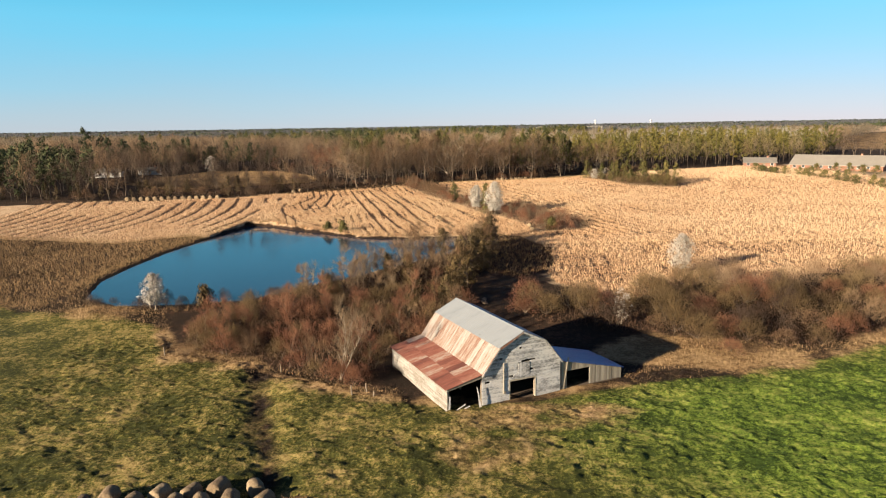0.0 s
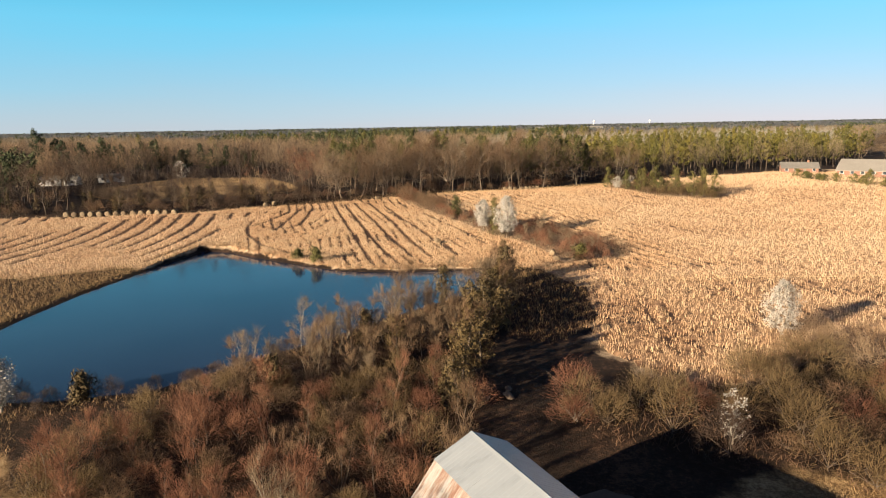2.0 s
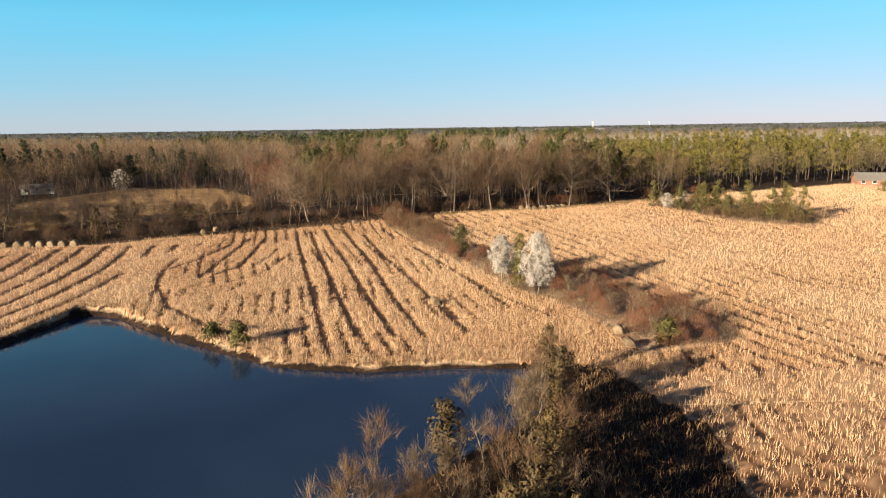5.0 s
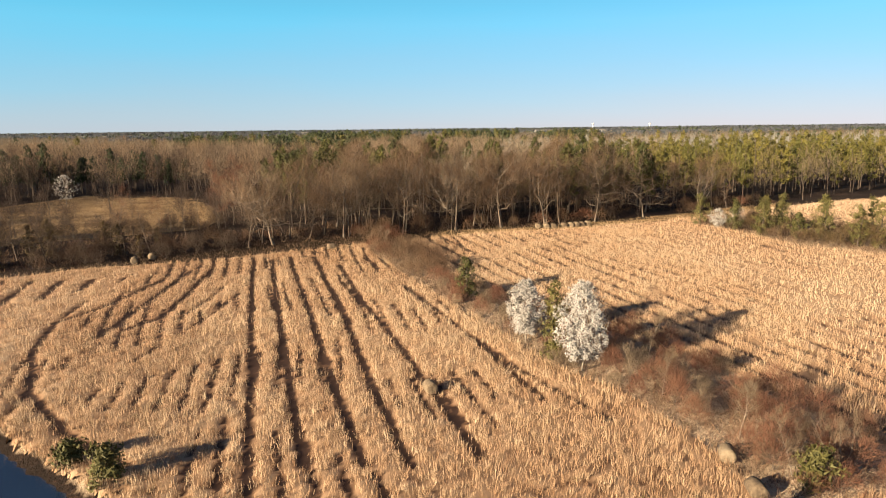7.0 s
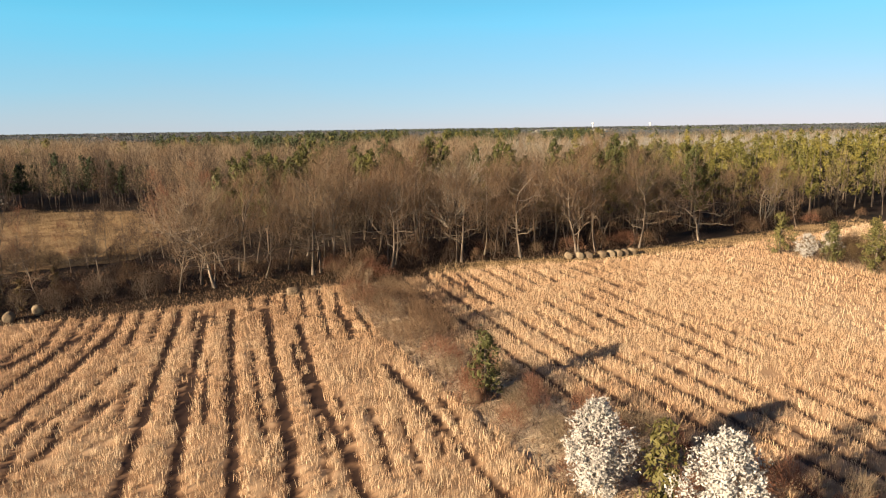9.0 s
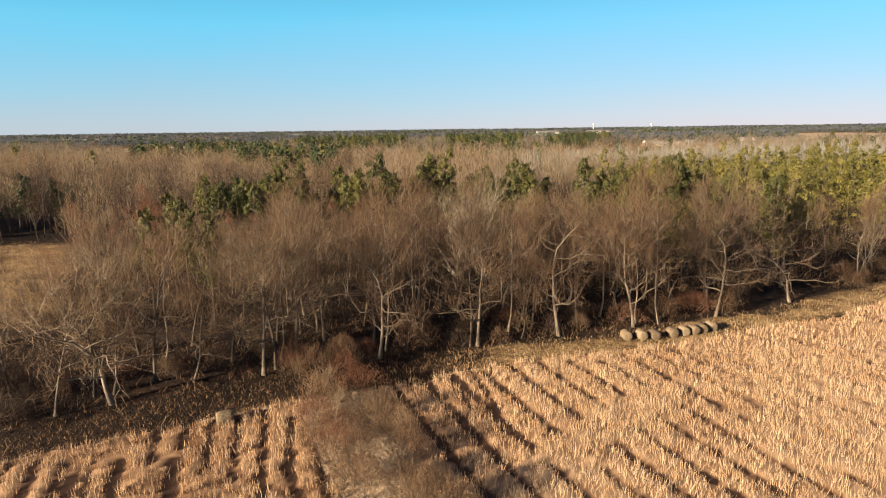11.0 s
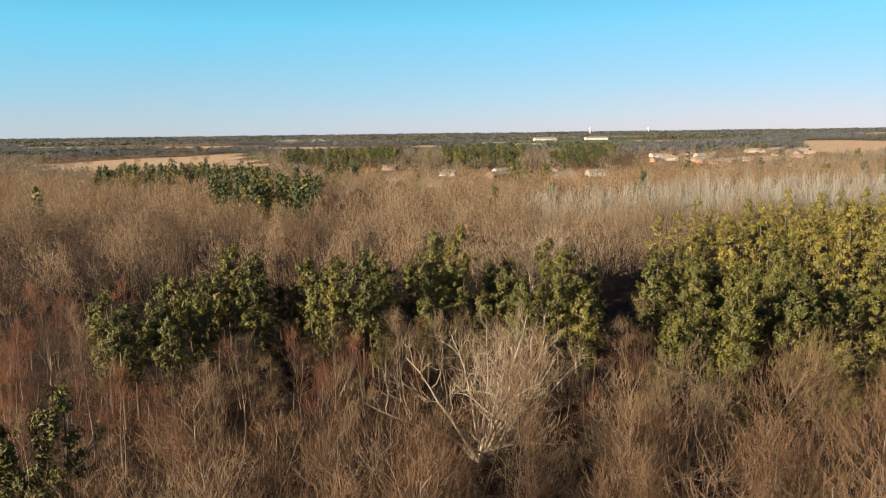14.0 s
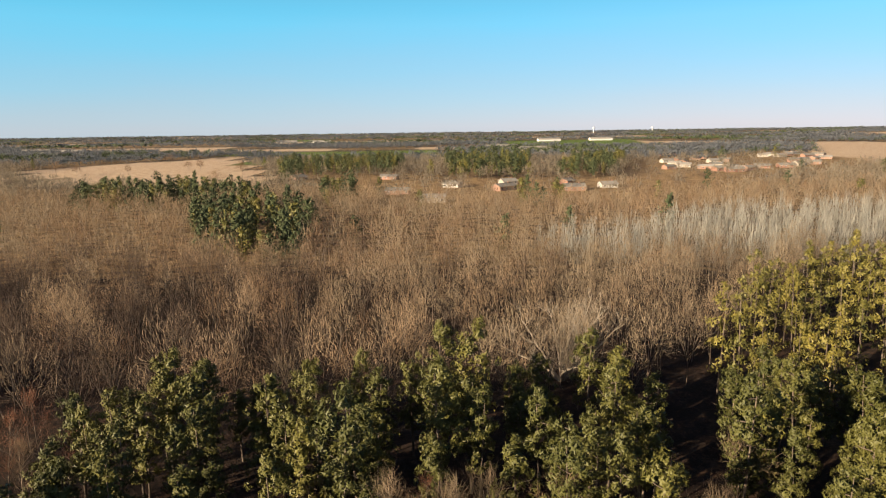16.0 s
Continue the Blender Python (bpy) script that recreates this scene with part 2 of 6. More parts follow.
M_PAINT = rough_mat("white paint", [(0.2, (0.70, 0.70, 0.68)), (0.8, (0.80, 0.80, 0.79))], 1.0, 0.5, (1, 1, 1), 0, 0.05, 0.01)


def glass_mat():
    m, nt, bsdf = nodes_of("window glass")
    n = noise_at(nt, 0.7, 2)
    nt.links.new(ramp(nt, n, [(0.3, (0.015, 0.02, 0.025)), (0.7, (0.04, 0.05, 0.06))]), bsdf.inputs["Base Color"])
    bsdf.inputs["Roughness"].default_value = 0.06
    return m


M_GLASS = glass_mat()


def water_mat():
    m, nt, bsdf = nodes_of("pond water")
    n = noise_at(nt, 0.05, 3, 0.5)
    nt.links.new(ramp(nt, n, [(0.35, (0.007, 0.018, 0.042)), (0.7, (0.012, 0.026, 0.056))]), bsdf.inputs["Base Color"])
    bsdf.inputs["Roughness"].default_value = 0.10
    bsdf.inputs["IOR"].default_value = 1.33
    w = noise_at(nt, 1.6, 3, 0.55, (1, 0.6, 1))
    slow = noise_at(nt, 0.12, 2, 0.5)
    bumped(nt, bsdf, maths(nt, "MULTIPLY", w, slow), 0.10, 0.06)
    return m


M_WATER = water_mat()


def ground_mat():
    m, nt, bsdf = nodes_of("ground")
    fine = noise_at(nt, 1.4, 6, 0.7)
    mid = noise_at(nt, 0.16, 5, 0.65)
    big = noise_at(nt, 0.03, 4, 0.6)
    # turf: green shoots among dead grass
    finest = noise_at(nt, 4.5, 4, 0.7)
    tf = maths(nt, "ADD", maths(nt, "MULTIPLY", mid, 0.32), maths(nt, "ADD", maths(nt, "MULTIPLY", fine, 0.36), maths(nt, "MULTIPLY", finest, 0.32)))
    tf = maths(nt, "ADD", maths(nt, "MULTIPLY", maths(nt, "SUBTRACT", tf, 0.5), 3.2), 0.462)
    green = ramp(nt, tf, [(0.34, (0.05, 0.085, 0.012)), (0.47, (0.18, 0.25, 0.036)), (0.60, (0.29, 0.34, 0.065)), (0.75, (0.43, 0.42, 0.13))])
    dry = ramp(nt, tf, [(0.34, (0.06, 0.07, 0.016)), (0.46, (0.16, 0.155, 0.036)), (0.55, (0.29, 0.25, 0.08)), (0.67, (0.50, 0.38, 0.165))])
    turf = mixed(nt, attr(nt, "lush"), mixed(nt, 1.0, dry, (0.90, 0.92, 0.84), "MULTIPLY"), mixed(nt, 1.0, green, (0.96, 1.10, 0.95), "MULTIPLY"))
    gold = ramp(nt, tf, [(0.33, (0.52, 0.37, 0.235)), (0.46, (0.76, 0.58, 0.385)), (0.62, (0.90, 0.73, 0.50))])
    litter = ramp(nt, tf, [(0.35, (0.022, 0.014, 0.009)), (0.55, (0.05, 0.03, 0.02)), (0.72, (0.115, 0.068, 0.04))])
    straw = ramp(nt, tf, [(0.33, (0.24, 0.15, 0.07)), (0.5, (0.46, 0.315, 0.155)), (0.72, (0.62, 0.455, 0.25))])
    edge = maths(nt, "MULTIPLY", maths(nt, "SUBTRACT", mid, 0.5), 1.3)

    def zone(name):
        return maths(nt, "MULTIPLY", maths(nt, "SUBTRACT", maths(nt, "ADD", attr(nt, name), edge), 0.35), 3.3, True)
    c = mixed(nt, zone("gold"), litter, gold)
    c = mixed(nt, zone("turf"), c, turf)
    c = mixed(nt, zone("straw"), c, straw)
    nt.links.new(mixed(nt, maths(nt, "MULTIPLY", big, 0.35), mixed(nt, 1.0, c, (0.56, 0.54, 0.54), "MULTIPLY"), mixed(nt, 1.0, c, (0.38, 0.36, 0.35), "MULTIPLY")), bsdf.inputs["Base Color"])
    bsdf.inputs["Roughness"].default_value = 0.95
    bsdf.inputs["Specular IOR Level"].default_value = 0.15
    bumped(nt, bsdf, maths(nt, "ADD", fine, maths(nt, "MULTIPLY", finest, 0.8)), 0.8, 0.25)
    return m


M_GROUND = ground_mat()


# ---------- mesh helpers ----------
def tri_mesh(name, verts, tris, mats, index=None, tint=None, smooth=False):
    """A mesh from numpy arrays of corners and triangles."""
    me = bpy.data.meshes.new(name)
    verts, tris = np.asarray(verts, np.float32), np.asarray(tris, np.int32)
    me.vertices.add(len(verts))
    me.vertices.foreach_set("co", verts.ravel())
    me.loops.add(tris.size)
    me.loops.foreach_set("vertex_index", tris.ravel())
    me.polygons.add(len(tris))
    me.polygons.foreach_set("loop_start", np.arange(0, tris.size, 3, dtype=np.int32))
    for m in mats:
        me.materials.append(m)
    if index is not None:
        me.polygons.foreach_set("material_index", np.asarray(index, np.int32))
    if smooth:
        me.polygons.foreach_set("use_smooth", np.ones(len(tris), bool))
    if tint is not None:
        a = me.attributes.new("tint", "FLOAT", "POINT")
        a.data.foreach_set("value", np.asarray(tint, np.float32))
    me.update(calc_edges=True)
    return me


def part(name, bm, material, parent, label=""):
    me = bpy.data.meshes.new(name)
    bm.to_mesh(me)
    bm.free()
    me.materials.append(material)
    ob = new(name, me)
    ob.parent = parent
    if label:
        ob["label"] = label
    return ob


def thing(name, m, label, category, group="", kind=""):
    e = new(name)
    e.empty_display_size = 0.5
    e.matrix_basis = m
    return tagged(e, label, category, group, kind)


def add_box(bm, lo, hi, bevel=0.0):
    """A box between two corners, with bevelled edges."""
    made = bmesh.ops.create_cube(bm, size=1.0)["verts"]
    mid, size = [(a + b) / 2 for a, b in zip(lo, hi)], [b - a for a, b in zip(lo, hi)]
    for v in made:
        v.co = Vector([m + s * c for m, s, c in zip(mid, size, v.co)])
    if bevel:
        edges = list({e for v in made for e in v.link_edges})
        bmesh.ops.bevel(bm, geom=edges, offset=bevel, segments=1, affect="EDGES")
    return made


def add_prism(bm, outline, a, b, place):
    """A solid from an outline of (u, v) between depths a and b; place(u, v, w) gives the corner."""
    f = [bm.verts.new(place(u, v, a)) for u, v in outline]
    g = [bm.verts.new(place(u, v, b)) for u, v in outline]
    n = len(outline)
    bm.faces.new(f)
    bm.faces.new(g[::-1])
    for i in range(n):
        bm.faces.new((f[i], g[i], g[(i + 1) % n], f[(i + 1) % n]))
    bmesh.ops.recalc_face_normals(bm, faces=bm.faces)


# ---------- the lie of the land ----------
POND = np.array([(-53, 187.5), (-46.6, 186), (-35, 176), (-26.4, 169.5), (-18, 163.5), (-8, 161.5), (2, 162.5), (12, 161.5),
                 (15, 157), (10, 149), (3, 141), (-6, 131), (-14.6, 120.5), (-24, 111), (-30, 104), (-40, 101.5), (-50, 101.5),
                 (-58, 107), (-61.7, 120), (-61.7, 134), (-60.5, 149), (-58.5, 160), (-55.5, 176)], float)
WATER_Z = 1.2
LAWN_X = [-400, -110, -72, -55, -41, -35, -22, -14, -9, -3, 8, 20, 27, 33, 41, 56, 120, 400]
LAWN_Y = [190, 118, 107, 99, 95, 82, 77, 71, 68, 66, 66, 71, 73, 72, 76, 82, 108, 230]
WOOD_X = [-600, -144, -100, -69, -54, -33, -13, 0, 20, 39, 59, 90, 128, 200, 700]
WOOD_Y = [190, 225, 229, 231, 237, 247, 258, 261.5, 267.5, 275, 284, 302, 318, 345, 420]


def inside(poly, x, y):
    poly = np.asarray(poly, float)
    x, y = np.asarray(x, float), np.asarray(y, float)
    hit = np.zeros(x.shape, bool)
    for (x0, y0), (x1, y1) in zip(poly, np.roll(poly, -1, 0)):
        cross = ((y0 > y) != (y1 > y)) & (x < (x1 - x0) * (y - y0) / (y1 - y0 + 1e-12) + x0)
        hit ^= cross
    return hit


def away(poly, x, y, closed=True):
    """Distance to an outline."""
    poly = np.asarray(poly, float)
    x, y = np.asarray(x, float), np.asarray(y, float)
    best = np.full(x.shape, 1e9)
    ends = np.roll(poly, -1, 0) if closed else poly[1:]
    for (x0, y0), (x1, y1) in zip(poly, ends):
        dx, dy = x1 - x0, y1 - y0
        t = np.clip(((x - x0) * dx + (y - y0) * dy) / (dx * dx + dy * dy + 1e-12), 0, 1)
        best = np.minimum(best, np.hypot(x - x0 - t * dx, y - y0 - t * dy))
    return best


def wave(x, y, s, seed=0.0):
    """A smooth noise of about -1 to 1 from a few sines."""
    return (np.sin(x / s + 1.7 * np.sin(y / s * 0.8 + seed) + seed) + np.sin(y / s * 1.1 + 1.3 * np.sin(x / s * 0.7 - seed) + 2 * seed)) / 2


def ground_z(x, y):
    x, y = np.asarray(x, float), np.asarray(y, float)
    z = np.interp(y, [-50, 85, 105, 160, 190, 255, 400, 700, 4000], [-0.25, -0.25, 0.7, 1.45, 2.5, 6.3, 6.8, 7.5, 8.0])
    z = z + 0.12 * wave(x, y, 9, 1.0) + 0.25 * wave(x, y, 37, 2.0) * np.clip((y - 120) / 60, 0, 1)
    ditch = away([(-21.5, 78), (-19, 66), (-15.5, 56), (-13, 46)], x, y, False)
    z = z - 0.4 * np.exp(-(ditch / 2.0) ** 2) + 0.10 * wave(x, y, 1.6, 4.0) * (y < 110)
    d = away(POND, x, y)
    inn = inside(POND, x, y)
    bank = np.clip(1 - d / 9, 0, 1)
    z = np.where(inn, WATER_Z + 0.25 - np.minimum(1.6, d * 0.35), np.maximum(z, (WATER_Z + 0.28) * bank + z * (1 - bank)))
    return z


def gz(x, y):
    return float(ground_z(np.array([x]), np.array([y]))[0])


def soft(d, w):
    """1 where d is well over 0, 0 where it is well under."""
    return np.clip(0.5 + d / w, 0, 1)


FIELD_FAR = [(-426, 960), (-307, 795), (-184, 720), (-120, 690), (-118, 790), (-150, 904), (-298, 1337), (-368, 1213), (-441, 1119)]
FIELD_BACK = [(-126, 274), (-94, 244), (-70, 258), (-50, 270), (-50, 286), (-60, 310), (-78, 338), (-115, 345), (-124, 318)]
FIELD_RIGHT = [(332, 895), (406, 849), (640, 980), (900, 1300), (900, 1640), (771, 1640), (505, 1131), (461, 1053)]
MEADOW_FAR = [(160, 1701), (398, 1501), (617, 2183), (227, 2221)]
VILLAGE = [(-40, 640), (0, 610), (140, 610), (270, 760), (360, 820), (500, 980), (560, 1130), (330, 1230), (240, 1060), (150, 800), (40, 800), (-40, 860), (-120, 870), (-110, 800)]
HOLLOW_SHADE = [(3, 128), (14, 118), (22, 128), (24, 145), (19, 158), (12, 165), (10, 150)]


def zones(x, y):
    """How much a place is turf, lush turf, golden field and straw; the rest takes the dark litter colour."""
    j = 2.2 * wave(x, y, 5.0, 0.4)
    lawn = np.interp(x, LAWN_X, LAWN_Y) - y + j * 0.6
    wood = np.interp(x, WOOD_X, WOOD_Y) - 3.0 - y + j * 0.5
    pond = away(POND, x, y) * np.where(inside(POND, x, y), -1, 1)
    turf = soft(lawn, 3.0)
    ditch = away([(-21.5, 78), (-19, 66), (-15.5, 56), (-13, 46)], x, y, False)
    turf = turf * (1 - 0.62 * np.exp(-((ditch + 0.8 * wave(x, y, 2.3, 1.0)) / 1.9) ** 2))
    lush = np.clip(soft(x - 18 - 6 * wave(x, y, 14, 3) + 0.1 * (60 - y), 22) * soft(66 - y + 0.25 * x, 14), 0, 1)
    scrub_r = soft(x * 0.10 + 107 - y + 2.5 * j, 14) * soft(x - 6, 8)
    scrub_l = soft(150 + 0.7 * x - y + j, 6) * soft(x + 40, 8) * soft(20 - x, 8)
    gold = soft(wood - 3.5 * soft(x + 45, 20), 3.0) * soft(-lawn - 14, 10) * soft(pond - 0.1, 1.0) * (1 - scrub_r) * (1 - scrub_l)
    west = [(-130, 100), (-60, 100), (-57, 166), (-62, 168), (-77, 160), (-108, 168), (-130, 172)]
    # the hollow's tree shade is painted in as dark litter colour
    gold = gold * (1 - 0.9 * np.maximum(inside(HOLLOW_SHADE, x, y), inside(west, x, y)))
    for f in (FIELD_FAR, FIELD_RIGHT):
        gold = np.maximum(gold, inside(f, x, y) * 1.0)
    far = inside(MEADOW_FAR, x, y) * 1.0
    open_land = soft(wave(x, y, 150, 4.0) + 0.5 * wave(x, y, 61, 2.0) - 0.16, 0.1) * soft(y - 1080, 60)
    gold = np.maximum(gold, open_land * (wave(x, y, 240, 6.0) > -0.25) * 0.9)
    far = np.maximum(far, open_land * (wave(x, y, 240, 6.0) <= -0.25))
    far = far * (1 - inside(FIELD_FAR, x, y))
    turf, lush = np.maximum(turf, far), np.maximum(lush, far)
    straw = np.maximum(np.maximum(soft(2.5 - np.abs(lawn + 1.0) + j, 5) * 0.6, inside(FIELD_BACK, x, y) * 0.95), inside(VILLAGE, x, y) * 0.8)
    straw = np.maximum(straw, 0.62 * soft(4.5 - np.abs(wood - 0.5) + j * 0.7, 3) * soft(x - 4, 10) * soft(95 - x, 20))
    straw = np.maximum(straw, 0.98 * soft(6.0 - np.hypot((x - 33) / 2.4, y - 80) + j, 5))
    straw = np.maximum(straw, 0.50 * soft(3.5 - np.hypot((x + 1) / 2.2, y - 54) + 1.5 * j, 6))
    straw = np.maximum(straw, 0.55 * soft(4.5 - np.hypot((x - 10) / 2.6, (y - 63)) + j, 6))
    straw = np.maximum(straw, 0.6 * soft(y - 450, 60) * (1 - turf) * (gold < 0.5))
    return turf, lush, gold, straw


def ground_sheet():
    def axis(lo, hi, step, reach, back):
        mid = np.arange(lo, hi + step, step)
        out = [hi + step * 1.5]
        while out[-1] < reach:
            out.append(out[-1] + (out[-1] - hi) * 0.16 + step)
        inn = [lo - step * 1.5]
        while inn[-1] > -back:
            inn.append(inn[-1] - (lo - inn[-1]) * 0.16 - step)
        return np.r_[inn[::-1], mid, out]
    xs, ys = axis(-130, 130, 1.3, 4800, 4800), axis(25, 300, 1.3, 4900, 3000)
    gx, gy = np.meshgrid(xs, ys)
    v = np.stack([gx, gy, ground_z(gx, gy)], -1).reshape(-1, 3)
    n, m = len(ys), len(xs)
    i = (np.arange(n - 1)[:, None] * m + np.arange(m - 1)).ravel()
    tris = np.concatenate([np.stack([i, i + 1, i + m + 1], 1), np.stack([i, i + m + 1, i + m], 1)])
    me = tri_mesh("ground", v, tris, [M_GROUND], smooth=True)
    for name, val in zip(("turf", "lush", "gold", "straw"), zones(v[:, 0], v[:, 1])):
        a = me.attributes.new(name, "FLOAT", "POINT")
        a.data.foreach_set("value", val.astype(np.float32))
    return tagged(new("ground", me), "rolling farmland of turf, golden fields and brown leaf litter", "ground", kind="structure")


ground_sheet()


def pond():
    c = POND.mean(0)
    nrm = np.roll(POND, -1, 0) - np.roll(POND, 1, 0)
    out = np.stack([nrm[:, 1], -nrm[:, 0]], 1)
    out /= np.linalg.norm(out, axis=1, keepdims=True)
    out *= np.sign(((POND - c) * out).sum(1).mean())
    bm = bmesh.new()
    ring = [bm.verts.new((x, y, WATER_Z)) for x, y in POND + out * 0.9]
    bmesh.ops.triangulate(bm, faces=[bm.faces.new(ring)])
    bmesh.ops.recalc_face_normals(bm, faces=bm.faces)
    if sum(f.normal.z for f in bm.faces) < 0:
        bmesh.ops.reverse_faces(bm, faces=bm.faces)
    ob = part("water", bm, M_WATER, None)
    return tagged(ob, "still dark blue farm pond with a curved grassy shore", "pond", kind="structure")


pond()


# ---------- plants ----------
def tube(path, radii, sides=4):
    """A tapered tube along a path: corners and triangles."""
    path, radii = np.asarray(path, float), np.asarray(radii, float)
    d = np.gradient(path, axis=0)
    d /= np.linalg.norm(d, axis=1, keepdims=True) + 1e-9
    ref = np.where(np.abs(d[:, 2:]) > 0.9, [[1.0, 0, 0]], [[0, 0, 1.0]])
    u = np.cross(d, ref)
    u /= np.linalg.norm(u, axis=1, keepdims=True) + 1e-9
    w = np.cross(d, u)
    a = np.arange(sides) * 2 * np.pi / sides
    v = path[:, None] + radii[:, None, None] * (np.cos(a)[None, :, None] * u[:, None] + np.sin(a)[None, :, None] * w[:, None])
    n = len(path)
    i = (np.arange(n - 1)[:, None] * sides + np.arange(sides)).ravel()
    j = (np.arange(n - 1)[:, None] * sides + (np.arange(sides) + 1) % sides).ravel()
    t = np.concatenate([np.stack([i, j, j + sides], 1), np.stack([i, j + sides, i + sides], 1)])
    return v.reshape(-1, 3), t


def joined(pieces):
    vs, ts, at = [], [], 0
    for v, t in pieces:
        vs.append(v)
        ts.append(t + at)
        at += len(v)
    return np.concatenate(vs), np.concatenate(ts)


def slivers(base, tip, width, r, face=None):
    """Thin pointed triangles from base to tip, turned towards face where it is given."""
    d = tip - base
    side = np.cross(d, r.normal(size=d.shape) if face is None else face + r.normal(size=d.shape) * 0.35)
    side /= np.linalg.norm(side, axis=1, keepdims=True) + 1e-9
    w = (np.asarray(width) * np.ones(len(d)))[:, None] / 2
    v = np.stack([base - side * w, base + side * w, tip], 1).reshape(-1, 3)
    return v, np.arange(len(v)).reshape(-1, 3)


def bare_tree(seed, h=13.0, spread=3.6, limbs=9, twigs=900, width=0.045, stem=0.17, clear=0.35, up=0.75, sides=4, stems=1, bend=0.10, length=1.5, subs=3, shown=3, seg=5, lobe=0.5, hue=0.12, splay=(0.2, 0.6), crook=0.2):
    """A leafless tree: stem, two orders of limbs, and a haze of twigs. Gives the wood and the twigs.
    subs: side branches that carry twigs; shown: how many of them are thick enough to be modelled; lobe: where the crown is widest."""
    r = np.random.default_rng(seed)
    wood, tw_b, tw_d = [], [], []

    def grow(start, way, length_, rad, n=5, curl=0.12, lift=0.07):
        pts, d = [np.array(start, float)], np.array(way, float)
        for _ in range(n):
            d = d + r.normal(size=3) * curl + np.array([0, 0, lift])
            d /= np.linalg.norm(d)
            pts.append(pts[-1] + d * length_ / n)
        pts = np.array(pts)
        return pts, np.linspace(rad, rad * 0.2, n + 1)

    def along(pts, f):
        return np.array([np.interp(f * (len(pts) - 1), range(len(pts)), pts[:, i]) for i in range(3)])
    for s in range(stems):
        a = r.uniform(0, 6.28)
        lean = np.array([np.cos(a), np.sin(a), 0]) * (bend if stems == 1 else r.uniform(*splay))
        trunk, rad = grow((0, 0, -0.15), lean + [0, 0, 1], h * r.uniform(0.82, 1.0), stem, seg + 1, max(0.07, crook * 0.5) if stems < 9 else 0.13, 0.07 if stems < 9 else 0.0)
        rad[0] *= 1.5
        wood.append(tube(trunk, rad, sides))
        for k in range(limbs):
            f = clear + (0.97 - clear) * (k + r.uniform(0, 1)) / limbs
            g = (f - clear) / (1 - clear)
            p = along(trunk, f)
            a = k * 2.4 + r.uniform(-0.7, 0.7)
            wide = 1.0 - 0.65 * max(0, g - lobe) / (1 - lobe) - 0.35 * max(0, lobe - g) / lobe
            reach = spread * wide * r.uniform(0.7, 1.25)
            rise = up * (0.55 + 1.1 * g) * r.uniform(0.5, 1.6)
            way = np.array([np.cos(a), np.sin(a), rise])
            way /= np.linalg.norm(way)
            limb, lr = grow(p, way, reach, stem * (0.60 - 0.4 * f) * r.uniform(0.7, 1.2), seg, crook, 0.10)
            if k < limbs:
                wood.append(tube(limb, lr, 3))
            for q in range(subs):
                b = along(limb, r.uniform(0.25, 0.95))
                w2 = way + r.normal(size=3) * 0.6 + [0, 0, 0.35]
                sub, sr = grow(b, w2 / np.linalg.norm(w2), reach * r.uniform(0.35, 0.65), stem * 0.13, 3, crook + 0.05)
                if q < shown:
                    wood.append(tube(sub, sr, 3))
                tw_b.append(sub[1:])
                tw_d.append(np.gradient(sub, axis=0)[1:])
            tw_b.append(limb[2:])
            tw_d.append(np.gradient(limb, axis=0)[2:])
        tw_b.append(trunk[-2:])
        tw_d.append(np.gradient(trunk, axis=0)[-2:])
    b, d = np.concatenate(tw_b), np.concatenate(tw_d)
    d /= np.linalg.norm(d, axis=1, keepdims=True) + 1e-9
    pick = r.integers(0, len(b), twigs)
    base = b[pick] + r.normal(size=(twigs, 3)) * hue * length
    way = d[pick] * 0.8 + r.normal(size=(twigs, 3)) * 0.42 + [0, 0, 0.45]
    way /= np.linalg.norm(way, axis=1, keepdims=True)
    first = base + way * (length * r.uniform(0.5, 1.2, (twigs, 1)))
    out = base * [1, 1, 1] - [0, 0, h * 0.45]
    out /= np.linalg.norm(out, axis=1, keepdims=True) + 1e-9
    return joined(wood), slivers(base, first, width, r, out + r.normal(size=out.shape) * 0.35)


